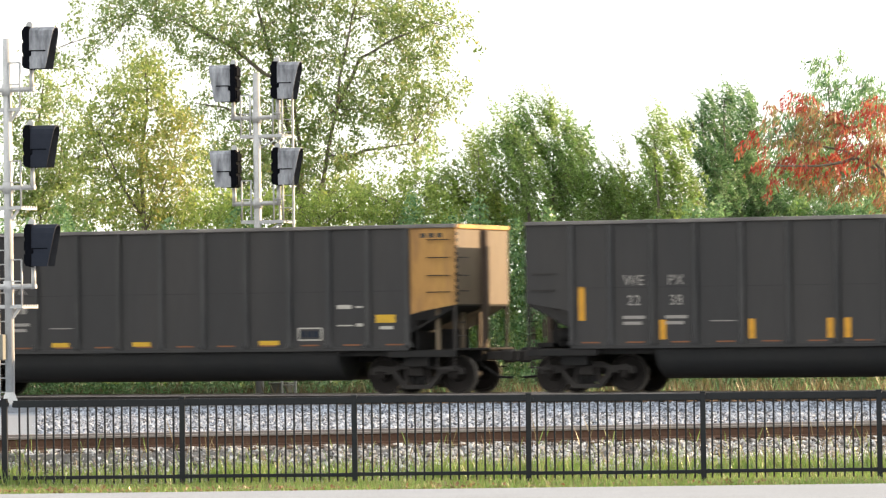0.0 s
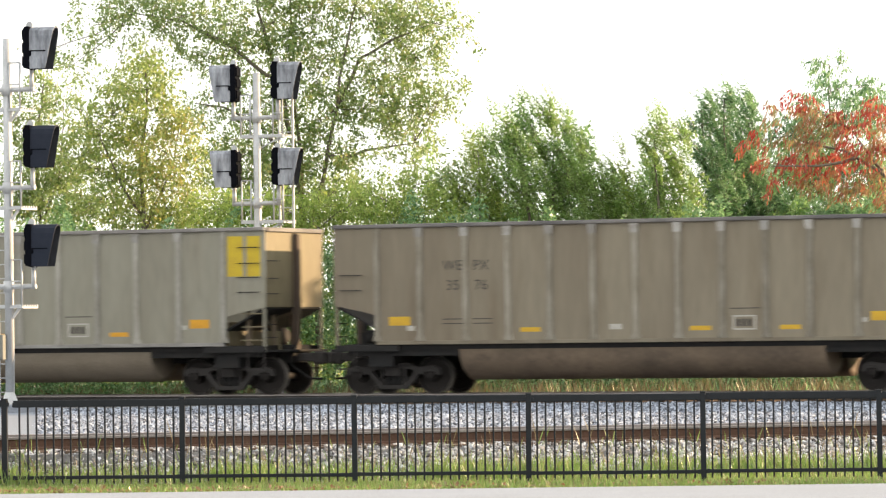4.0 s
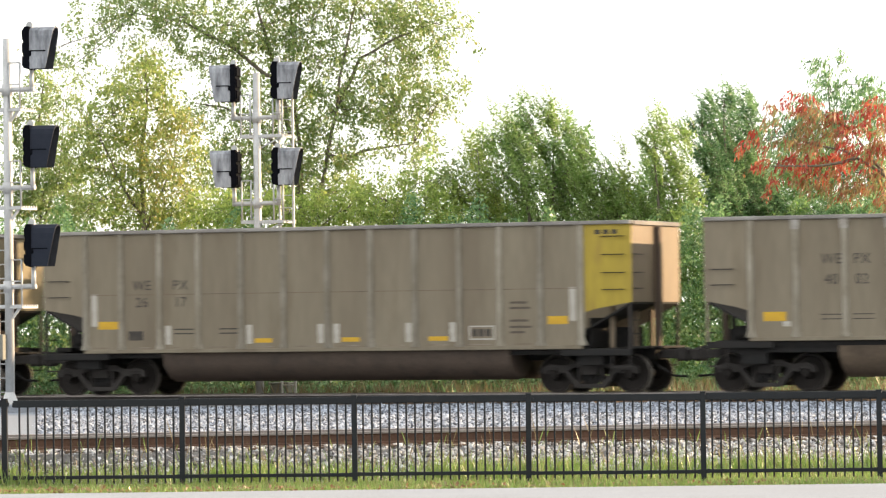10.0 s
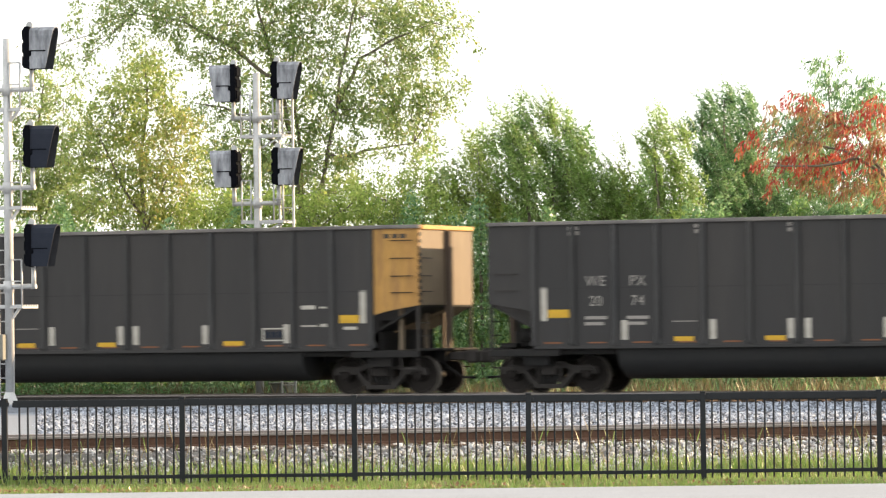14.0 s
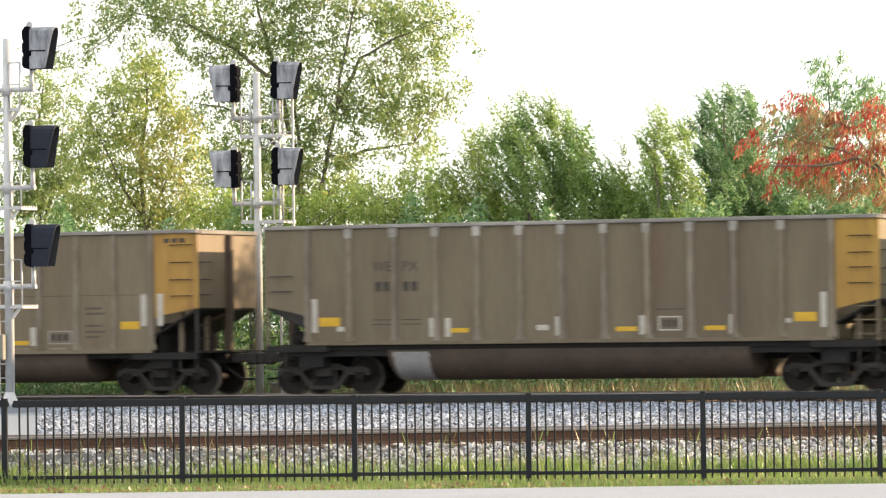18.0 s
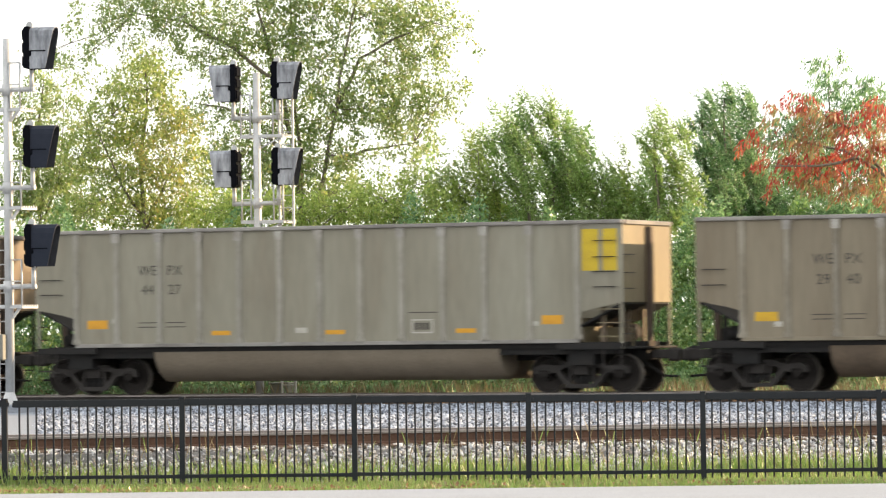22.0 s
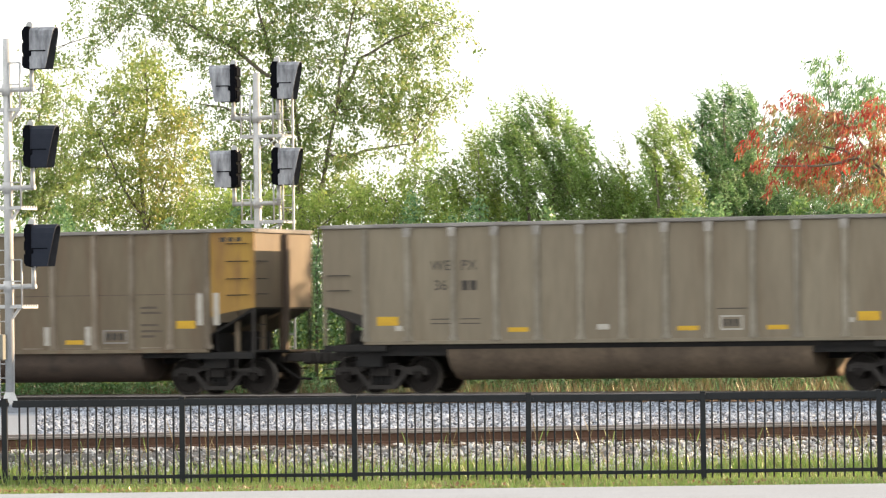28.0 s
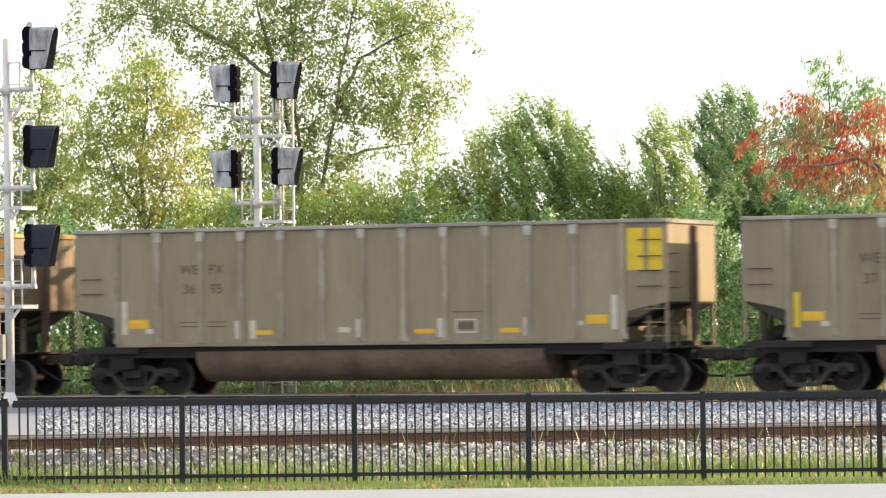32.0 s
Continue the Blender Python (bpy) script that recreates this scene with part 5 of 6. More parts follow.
def shoots(c, r, nl, leaf, g, habit):
    """Leafy shoots that fill an uneven ellipsoid. Returns their lines and the leaf corners.
    upright: long wands that lean over in the breeze; airy: short side twigs in loose tufts; weeping: drooping tips."""
    size = np.array(r)
    mean = float(np.prod(size) ** (1 / 3))
    per = {"upright": 38, "airy": 20, "weeping": 12}[habit]
    nt = max(5, nl // per)
    d = g.normal(size=(nt, 3))
    d /= np.linalg.norm(d, axis=1)[:, None]
    rad = g.random((nt, 1)) ** 0.38
    if habit == "upright":
        tip = (d * rad * np.array([0.95, 0.95, 1.0]) + np.array([-0.10, 0, 0.22])) * size
        ln = (0.45 + 0.55 * g.random(nt)) * (0.35 + 1.1 * size[2])
        tip[:, 2] += np.where(g.random(nt) < 0.16, 0.30, 0.0) * g.random(nt)
        way = d * np.array([0.20, 0.3, 0.0]) + np.array([-0.20, 0, 1.0]) + g.normal(size=(nt, 3)) * 0.12
        way /= np.linalg.norm(way, axis=1)[:, None]
        arch = np.array([-0.26, 0.0, -0.05]) + g.normal(size=(nt, 3)) * np.array([0.10, 0.12, 0.03])
        start = tip - (way + arch) * ln[:, None]
        spread = 0.012
    elif habit == "airy":
        start = d * rad * 1.0 * size
        way = d * np.array([0.8, 0.8, 0.35]) + g.normal(size=(nt, 3)) * 0.5 + np.array([0, 0, 0.12])
        ln = 0.22 + 0.42 * g.random(nt) ** 1.5
        arch = np.array([0.0, 0.0, -0.38]) + g.normal(size=(nt, 3)) * 0.12
        spread = 0.085
    else:
        start = d * rad * 0.95 * size
        way = d * np.array([0.7, 0.7, 0.3]) + g.normal(size=(nt, 3)) * 0.25 + np.array([-0.35, 0, 0.1])
        ln = 0.20 + 0.30 * g.random(nt)
        arch = np.array([-0.1, 0.0, -0.55]) + g.normal(size=(nt, 3)) * 0.12
        spread = 0.05
    way /= np.linalg.norm(way, axis=1)[:, None]
    axis = np.cross(way, g.normal(size=(nt, 3)))
    axis /= np.linalg.norm(axis, axis=1)[:, None]
    which = g.integers(0, nt, nl)
    s = g.random(nl) ** (0.95 if habit == "upright" else 0.8 if habit == "weeping" else 0.6)
    l1 = ln[which]
    base = start[which] + way[which] * (l1 * s)[:, None] + arch[which] * (l1 * s * s)[:, None] + g.normal(size=(nl, 3)) * spread
    small = 1.25 - 0.65 * s if habit == "upright" else 1.0
    rank = np.where(g.random(nl) < 0.5, 1.0, -1.0)[:, None]
    if habit == "upright":
        lw = axis[which] * rank * 0.9 + (way + arch)[which] * 0.7 + g.normal(size=(nl, 3)) * 0.25 + np.array([0, 0, -0.15])
    elif habit == "airy":
        lw = axis[which] * rank * 0.6 + way[which] * 0.4 + g.normal(size=(nl, 3)) * 0.5 + np.array([0, 0, -0.45])
    else:
        lw = axis[which] * rank * 0.35 + way[which] * 0.3 + g.normal(size=(nl, 3)) * 0.25 + np.array([-0.12, 0, -0.85])
    return start + c, start + c + (way + arch * 0.5) * ln[:, None] * 0.6, start + c + (way + arch) * ln[:, None], leaf_quads(base + c, lw, leaf[0] * small, leaf[1] * small)


def tree(name_label, category, y, limbs, clumps, leaf_material, density, leaf, habit, seed, sway=1.6, thick=0.11):
    """A tree: forked tapered stems, and one bough for each mass of its crown with leaves of its own.
    limbs: lines of (x, z), the first from the ground. clumps: x, z, half width, half height, then if wanted density and leaf."""
    rr = random.Random(seed)
    bx = limbs[0][0][0]
    root = tagged(new("tree"), name_label, category)
    root.location = (bx, y, -0.03)
    axis = []
    for k, line in enumerate(limbs):
        pts = [Vector((x - bx, 0.25 * math.sin(k * 2.1) * min(i, 3), max(z, 0.0))) for i, (x, z) in enumerate(line)]
        pts = [a.lerp(b, f) + Vector((rr.uniform(-0.05, 0.05), 0, 0)) * (f > 0) for a, b in zip(pts, pts[1:]) for f in (0.0, 0.33, 0.67)] + [pts[-1]]
        if line[0][1] > 0.6:
            mate = min((p for a in axis for p in a), key=lambda p: (p - pts[0]).length)
            pts[0] = mate.copy()
        axis.append(pts)
        n = len(pts) - 1
        r0 = thick if line[0][1] <= 0.6 else thick * 0.5
        bm = bmesh.new()
        bm_tube(bm, pts, [r0 * (1 - 0.86 * i / n) + 0.006 for i in range(n + 1)], 8)
        part("trunk" if line[0][1] <= 0.6 else "limb", bm, M["bark"], root)
    for k, entry in enumerate(clumps):
        cx, cz, rx, rz = entry[:4]
        dens = density * (entry[4] if len(entry) > 4 else 1.0)
        lm = M[entry[5]] if len(entry) > 5 else leaf_material
        c = Vector((cx - bx, rr.uniform(-0.8, 0.8), cz))
        p = min((q for a in axis for q in a[2:]), key=lambda q: (c - q).length + (0.8 * (q.z - c.z) if q.z > c.z else 0.0))
        rel = c - p
        fat = min(0.020, 0.007 + 0.006 * rel.length)
        bend = rel * 0.5 + Vector((rr.uniform(-0.15, 0.15), rr.uniform(-0.1, 0.1), 0.10 * rel.length * (1 if rel.z > 0 else -0.3)))
        ry = min(max(rx, rz) * 0.9, 1.2)
        nl = int(dens * math.pi * rx * rz / (leaf[0] * leaf[1] * 0.42))
        g = np.random.default_rng(seed * 100 + k)
        s, m, e, lq = shoots(np.array(rel), (rx, ry, rz), nl, leaf, g, habit)
        bm = bmesh.new()
        bm_tube(bm, [(0, 0, 0), bend * 0.6, bend, rel * 0.8 + bend * 0.15, rel], [fat, fat * 0.85, fat * 0.7, fat * 0.55, fat * 0.4], 6)
        for i in range(0, len(s), 2):
            if i % 8 == 0:
                bm_tube(bm, [rel * 0.7, Vector(s[i]) * 0.6 + rel * 0.4, Vector(s[i])], [0.008, 0.006, 0.005], 3, False)
            bm_tube(bm, [Vector(s[i]), Vector(m[i]), Vector(e[i])], [0.005, 0.004, 0.002], 3, False)
        b = tagged(part("bough", bm, M["bark"], root, at=pose(*p)), kind="stuff")
        tagged(part("foliage", quads("foliage", lq, lm), lm, b), kind="stuff")
        if sway:
            rows = []
            ph, sp = rr.uniform(0, 6.28), rr.uniform(0.9, 1.5)
            for t in np.arange(0, 32.01, 0.8):
                g1 = math.sin(ph + t * sp) + 0.6 * math.sin(ph * 2 + t * sp * 1.83) + rr.uniform(-0.3, 0.3)
                g2 = math.sin(ph * 3 + t * sp * 1.27) + rr.uniform(-0.3, 0.3)
                rows.append((float(t), pose(p.x, p.y, p.z, sway * 0.4 * g2, sway * 0.5 * g1, sway * 0.4 * g2)))
            MOVES.append((b, rows))
    return root


TALL_CROWN = [(-9.1, 10.81, 0.72, 0.45, 0.6), (-8.05, 10.66, 0.99, 0.54), (-6.84, 10.58, 1.08, 0.63), (-5.64, 10.51, 1.08, 0.72, 0.8), (-4.43, 10.43, 0.99, 0.81, 0.75), (-3.22, 10.43, 0.99, 0.81, 0.8), (-2.02, 10.43, 0.9, 0.72), (-0.96, 10.51, 0.81, 0.81), (-0.14, 10.28, 0.54, 0.63), (0.54, 10.13, 0.43, 0.22, 0.7), (-7.29, 11.79, 1.45, 0.72), (-5.03, 11.94, 1.63, 0.9), (-2.77, 11.94, 1.63, 0.9)]
TALL_UPPER = [(-0.96, 11.64, 0.9, 0.72), (-9.55, 9.75, 0.43, 0.33, 0.65), (-10.38, 9.75, 0.43, 0.51, 0.35), (-9.33, 10.31, 0.45, 0.4, 0.5), (-8.57, 9.41, 0.36, 0.33, 0.45), (-9.89, 9.26, 0.36, 0.43, 0.45), (-8.72, 9.83, 0.51, 0.27, 0.5), (-7.44, 9.68, 0.63, 0.4, 0.6), (-6.24, 9.45, 0.72, 0.54, 0.8), (-5.33, 9.53, 0.81, 0.63, 0.75), (-4.28, 9.38, 0.81, 0.72, 0.75), (-3.38, 9.3, 0.72, 0.81), (-2.44, 9.08, 0.51, 0.54, 0.7)]
TALL_MIDDLE = [(-1.42, 9.23, 0.76, 0.72), (-0.51, 9.23, 0.58, 0.81), (0.47, 8.7, 0.22, 0.47, 0.6), (-0.18, 8.17, 0.4, 0.63), (-6.31, 8.17, 0.63, 0.36), (-5.03, 8.17, 0.81, 0.72), (-3.98, 8.02, 0.81, 0.81), (-2.92, 7.95, 0.81, 0.81), (-1.87, 8.02, 0.81, 0.72, 1.25), (-0.89, 7.95, 0.63, 0.72, 1.3), (-1.42, 6.59, 0.63, 0.45, 0.55), (-0.59, 6.51, 0.36, 0.45, 0.7), (-0.39, 7.27, 0.36, 0.51, 0.8)]
TALL_LOWER = [(-5.33, 6.82, 0.81, 0.72), (-4.28, 6.74, 0.81, 0.72), (-3.22, 6.74, 0.81, 0.72), (-2.55, 6.82, 0.4, 0.58, 0.8), (-1.27, 7.33, 0.47, 0.18, 0.6), (-2.77, 5.84, 0.72, 0.54), (-1.87, 5.91, 0.54, 0.4, 0.7), (-3.68, 5.84, 0.81, 0.54), (-5.79, 7.27, 0.63, 0.54, 0.7), (-5.86, 6.21, 0.63, 0.72, 0.8), (-4.88, 5.84, 0.81, 0.63)]
TALL = TALL_CROWN + TALL_UPPER + TALL_MIDDLE + TALL_LOWER
TALL_LIMBS = [[(-3.6, -0.34), (-3.71, 4.56), (-3.83, 6.36), (-4.2, 8.32), (-4.7, 10.13), (-5.03, 11.79)], [(-3.74, 5.16), (-3.83, 7.42), (-3.96, 9.23), (-4.01, 10.88), (-4.1, 12.09)], [(-3.66, 4.41), (-3.15, 6.21), (-2.77, 8.02), (-2.59, 9.23), (-2.35, 10.43), (-2.09, 11.79)], [(-2.74, 8.1), (-2.17, 9.38), (-1.19, 9.92), (-0.14, 10.31)], [(-3.0, 6.59), (-2.02, 6.94), (-0.74, 7.12)], [(-3.8, 6.36), (-4.88, 7.64), (-5.79, 8.1), (-6.54, 8.2)], [(-4.31, 8.62), (-5.49, 9.68), (-6.84, 10.43), (-8.2, 10.66)]]
YELLOW = [(-9.22, 7.6, 0.42, 0.5, 0.6), (-9.37, 6.77, 0.47, 0.5, 0.8), (-8.5, 8.4, 0.42, 0.37, 0.8), (-7.59, 9.13, 0.33, 0.42), (-7.84, 8.62, 0.6, 0.5), (-7.16, 8.43, 0.37, 0.47), (-8.28, 7.89, 0.64, 0.5), (-7.48, 7.82, 0.7, 0.59), (-6.72, 7.5, 0.44, 0.57, 1.0, 'leaf_gold'), (-8.82, 7.17, 0.5, 0.5, 0.8), (-7.99, 7.02, 0.7, 0.64), (-7.11, 6.77, 0.67, 0.67, 1.0, 'leaf_gold'), (-6.43, 6.83, 0.27, 0.57), (-8.96, 6.37, 0.47, 0.5, 0.8), (-8.21, 6.07, 0.7, 0.59), (-7.26, 5.93, 0.7, 0.59, 1.0, 'leaf_gold'), (-6.53, 5.93, 0.37, 0.67), (-8.93, 5.42, 0.67, 0.5), (-7.77, 5.2, 0.84, 0.5), (-6.75, 5.13, 0.67, 0.5)]
YELLOW_LIMBS = [[(-7.7, -0.25), (-7.7, 4.47), (-7.77, 6.37), (-7.59, 7.97), (-7.57, 9.28)], [(-7.73, 4.77), (-7.04, 6.22), (-6.78, 7.46)], [(-7.74, 5.06), (-8.42, 6.37), (-8.79, 7.24)]]
EDGE = [(-10.94, 9.27, 0.44, 0.36, 0.4), (-10.1, 8.89, 0.4, 0.36, 0.4), (-10.82, 8.74, 0.56, 0.4, 0.8), (-10.3, 8.46, 0.4, 0.4, 0.6), (-11.1, 7.97, 0.48, 0.56, 0.8), (-10.56, 7.36, 0.4, 0.32, 0.5), (-11.13, 7.02, 0.56, 0.56), (-10.48, 6.47, 0.56, 0.56), (-11.22, 6.1, 0.6, 0.6), (-10.56, 5.67, 0.8, 0.6), (-11.68, 5.9, 0.5, 0.7, 0.8), (-11.63, 7.97, 0.4, 0.8, 0.5), (-9.87, 7.59, 0.5, 0.6, 0.5), (-10.02, 6.74, 0.5, 0.6, 0.7), (-9.72, 5.75, 0.6, 0.7)]
EDGE_LIMBS = [[(-10.94, -0.39), (-10.91, 4.6), (-10.98, 6.44), (-10.94, 7.97), (-10.79, 8.89)], [(-10.93, 4.9), (-10.41, 6.44), (-10.3, 8.43)]]
MIDL = [(-5.72, 5.26, 0.7, 0.55, 1.0, 'leaf_bush'), (-4.87, 5.12, 0.7, 0.55, 1.0, 'leaf_bush'), (-4.02, 5.19, 0.7, 0.55, 1.0, 'leaf_bush'), (-3.17, 5.12, 0.7, 0.55, 1.0, 'leaf_bush'), (-2.32, 5.26, 0.7, 0.55, 1.0, 'leaf_bush'), (-1.47, 5.4, 0.7, 0.55, 1.0, 'leaf_bush'), (-0.69, 5.55, 0.55, 0.55, 1.0, 'leaf_bush'), (-0.2, 5.12, 0.55, 0.55, 1.0, 'leaf_bush'), (-1.19, 4.91, 0.78, 0.31), (0.08, 5.97, 0.34, 0.47)]
MIDL_LIMBS = [[(-3.17, -0.19), (-3.17, 3.28), (-3.1, 4.7)], [(-4.87, -0.19), (-4.87, 3.28), (-5.01, 4.84)], [(-1.33, -0.19), (-1.33, 3.56), (-1.19, 5.26)]]
GREEN_TOPS = [(0.66, 6.82, 0.38, 0.54, 0.85, 'leaf_bush'), (1.09, 7.05, 0.38, 0.54, 0.8), (1.54, 7.39, 0.45, 0.61, 0.8), (2.01, 7.72, 0.42, 0.58, 0.8, 'leaf_green'), (2.59, 7.58, 0.42, 0.58, 0.8), (3.09, 7.22, 0.38, 0.54, 0.8, 'leaf_green'), (3.4, 6.76, 0.29, 0.54, 0.8), (0.94, 5.86, 0.72, 0.72, 1.0, 'leaf_bush'), (2.34, 6.82, 0.48, 0.48, 0.9), (1.69, 6.72, 0.54, 0.54, 0.8, 'leaf_green'), (2.87, 6.82, 0.45, 0.48, 0.8, 'leaf_green')]
GREEN_BODY = [(3.26, 6.08, 0.38, 0.48), (1.87, 6.15, 0.8, 0.8), (2.8, 6.08, 0.72, 0.72, 1.0, 'leaf_green'), (3.52, 5.83, 0.42, 0.64), (3.94, 5.86, 0.32, 0.8), (4.3, 5.51, 0.35, 0.72), (4.4, 6.15, 0.22, 0.7, 0.7, 'leaf_bush'), (1.23, 5.08, 0.96, 0.48, 1.0, 'leaf_lime'), (2.51, 5.08, 0.96, 0.48, 1.0, 'leaf_lime'), (3.8, 5.08, 0.72, 0.48, 1.0, 'leaf_lime'), (0.23, 5.86, 0.4, 0.48, 1.0, 'leaf_bush')]
GREEN = GREEN_TOPS + GREEN_BODY
GREEN_LIMBS = [[(2.23, -0.21), (2.23, 4.0), (2.09, 5.72), (1.87, 7.29)], [(2.51, -0.21), (2.59, 4.0), (2.87, 5.86), (2.87, 7.01)], [(0.94, -0.21), (0.94, 4.0), (0.94, 6.15)], [(3.8, -0.21), (3.87, 4.0), (4.16, 6.15)]]
LIME = [(5.32, 7.2, 0.32, 0.54, 0.85), (5.08, 6.64, 0.38, 0.54), (5.64, 6.54, 0.44, 0.63), (5.92, 7.1, 0.25, 0.44, 0.8), (5.32, 5.69, 0.63, 0.63), (6.1, 5.62, 0.48, 0.63), (4.9, 5.12, 0.56, 0.48), (5.75, 4.98, 0.71, 0.4)]
LIME_LIMBS = [[(5.39, -0.19), (5.39, 3.99), (5.39, 5.69), (5.32, 7.1)]]
DEEP = [(6.65, 7.89, 0.32, 0.48, 0.8), (7.22, 7.89, 0.39, 0.55, 0.8), (7.64, 7.89, 0.26, 0.48, 0.8), (6.32, 7.4, 0.32, 0.19, 0.9), (6.94, 7.27, 0.57, 0.57), (7.58, 7.19, 0.48, 0.65), (6.69, 6.54, 0.65, 0.57), (7.58, 6.33, 0.65, 0.73), (7.01, 5.68, 0.81, 0.65), (8.02, 5.54, 0.73, 0.65), (7.44, 5.03, 0.97, 0.4), (8.88, 5.1, 0.97, 0.48), (10.04, 5.03, 0.97, 0.48), (11.05, 5.03, 0.81, 0.48)]
DEEP_LIMBS = [[(7.15, -0.23), (7.18, 4.02), (7.22, 5.9), (7.22, 7.91)], [(7.18, 4.45), (6.72, 6.18), (6.65, 7.77)], [(9.6, -0.23), (9.6, 4.02), (9.46, 4.89)]]
BACK = [(10.01, 8.93, 0.27, 0.34, 0.6), (10.46, 8.87, 0.2, 0.34, 0.6), (10.23, 8.29, 0.41, 0.34, 0.8), (9.71, 7.85, 0.37, 0.43), (11.17, 8.37, 0.34, 0.34, 0.7), (11.49, 7.77, 0.43, 0.6), (10.9, 7.6, 0.65, 0.6), (9.89, 7.03, 0.68, 0.6), (8.83, 7.18, 0.43, 0.51), (9.42, 6.29, 0.85, 0.68), (10.6, 6.14, 1.02, 0.68), (11.49, 6.0, 0.51, 0.85)]
BACK_LIMBS = [[(10.16, -0.3), (10.16, 4.52), (10.23, 6.59), (10.19, 8.96)], [(11.34, -0.3), (11.34, 4.52), (11.27, 6.59), (11.27, 8.37)]]
RED = [(8.79, 7.64, 0.39, 0.22, 1.0, 'leaf_red'), (8.28, 7.38, 0.36, 0.19), (9.2, 7.31, 0.42, 0.27), (7.79, 6.71, 0.3, 0.16, 1.0, 'leaf_red'), (8.48, 6.83, 0.48, 0.22), (9.31, 6.83, 0.51, 0.3), (10.0, 7.11, 0.42, 0.27, 1.0, 'leaf_red'), (10.69, 7.31, 0.37, 0.33, 1.0, 'leaf_red'), (8.01, 6.07, 0.27, 0.15, 1.0, 'leaf_red'), (8.15, 5.62, 0.18, 0.15, 0.9, 'leaf_red'), (8.76, 6.17, 0.51, 0.25, 1.0, 'leaf_red'), (9.45, 6.1, 0.51, 0.3, 1.0, 'leaf_red'), (10.2, 6.44, 0.51, 0.39, 1.0, 'leaf_red'), (10.82, 6.51, 0.37, 0.45), (9.17, 5.62, 0.42, 0.22), (9.86, 5.44, 0.45, 0.27), (10.62, 5.62, 0.45, 0.36), (11.03, 5.14, 0.45, 0.37)]
RED_LIMBS = [[(12.48, -0.12), (12.34, 3.8), (11.65, 5.04), (10.62, 5.89), (9.86, 6.35), (8.9, 6.58)], [(10.89, 5.7), (10.0, 6.9), (8.76, 7.59)], [(10.13, 6.14), (9.17, 6.0), (7.93, 6.0)]]

SMALL, WAND, DROOP = (0.085, 0.062), (0.110, 0.034), (0.16, 0.044)
tree("tall pale green tree with sparse airy leaves", "tree", 116.0, TALL_LIMBS, TALL, M["leaf_pale"], 1.8, SMALL, "airy", 1, 1.6)
tree("bushy tree with yellowing green and gold leaves", "tree", 112.0, YELLOW_LIMBS, YELLOW, M["leaf_yellow"], 2.1, SMALL, "airy", 2, 1.4, 0.07)
tree("thin pale green tree with gaps in its crown", "tree", 118.0, EDGE_LIMBS, EDGE, M["leaf_pale"], 2.5, SMALL, "airy", 3, 1.5, 0.06)
tree("low yellow-green bush behind the track", "bush", 109.0, MIDL_LIMBS, MIDL, M["leaf_pale"], 2.6, SMALL, "airy", 4, 1.2, 0.05)
tree("dense green tree with leaning leafy shoots", "tree", 110.0, GREEN_LIMBS, GREEN, M["leaf_lime"], 3.6, WAND, "upright", 5, 1.5, 0.06)
tree("slender lime green tree with upright shoots", "tree", 109.0, LIME_LIMBS, LIME, M["leaf_lime"], 3.4, WAND, "upright", 10, 1.5, 0.05)
tree("dense blue-green tree with layered leafy shoots", "tree", 111.0, DEEP_LIMBS, DEEP, M["leaf_deep"], 4.0, WAND, "upright", 6, 1.5, 0.06)
tree("mid green tree behind the red one", "tree", 114.0, BACK_LIMBS, BACK, M["leaf_deep"], 2.3, (0.12, 0.042), "weeping", 7, 1.5, 0.06)
tree("autumn tree with drooping red and orange leaves", "tree", 106.0, RED_LIMBS, RED, M["leaf_rust"], 1.75, DROOP, "weeping", 8, 1.6, 0.08)


def leaf_bank(name, label, category, boxes, per_m2, leaf, material, seed):
    """A bank of leaves along the ground, uneven in height. boxes: x0, x1, y0, y1, height."""
    g = np.random.default_rng(seed)
    out = []
    for x0, x1, y0, y1, hh in boxes:
        n = int((x1 - x0) * hh * per_m2)
        x = g.uniform(x0, x1, n)
        y = g.uniform(y0, y1, n)
        cap = hh * (0.78 + 0.09 * np.sin(x * 1.3 + seed) + 0.08 * np.sin(x * 3.1 + y * 0.7 + 2 * seed) + 0.06 * np.sin(x * 7.3 + y))
        z = np.clip(cap, 0.15 * hh, None) * g.random(n) ** 0.75
        gap = np.sin(x * 2.3 + z * 2.9 + seed) + np.sin(x * 5.1 - z * 4.3 + y) > -1.5
        p = np.stack([x, y, z], 1)[gap]
        out.append(leaf_quads(p, g.normal(size=p.shape) + np.array([0, -0.2, 0.3]), *leaf))
    ob = part(name, quads(name, np.concatenate(out), material), material)
    return tagged(ob, label, category, kind="stuff")


leaf_bank("undergrowth", "tangled green undergrowth and bushes behind the track", "undergrowth", [(-12.5, 0.6, 107.0, 107.9, 5.6)], 430, (0.10, 0.062), M["leaf_deep"], 21)
leaf_bank("brambles", "dark green brambles along the foot of the bushes", "brambles", [(-12, 13, 105.9, 107.0, 1.25)], 380, (0.11, 0.060), M["leaf_deep"], 26)
leaf_bank("scrub", "dense green scrub behind the bushes", "scrub", [(-13, 13, 110.4, 111.2, 5.7)], 520, (0.12, 0.060), M["leaf_green"], 27)
leaf_bank("saplings", "dense green saplings behind the track", "saplings", [(0, 13, 107.4, 108.2, 5.7)], 520, (0.12, 0.055), M["leaf_deep"], 25)
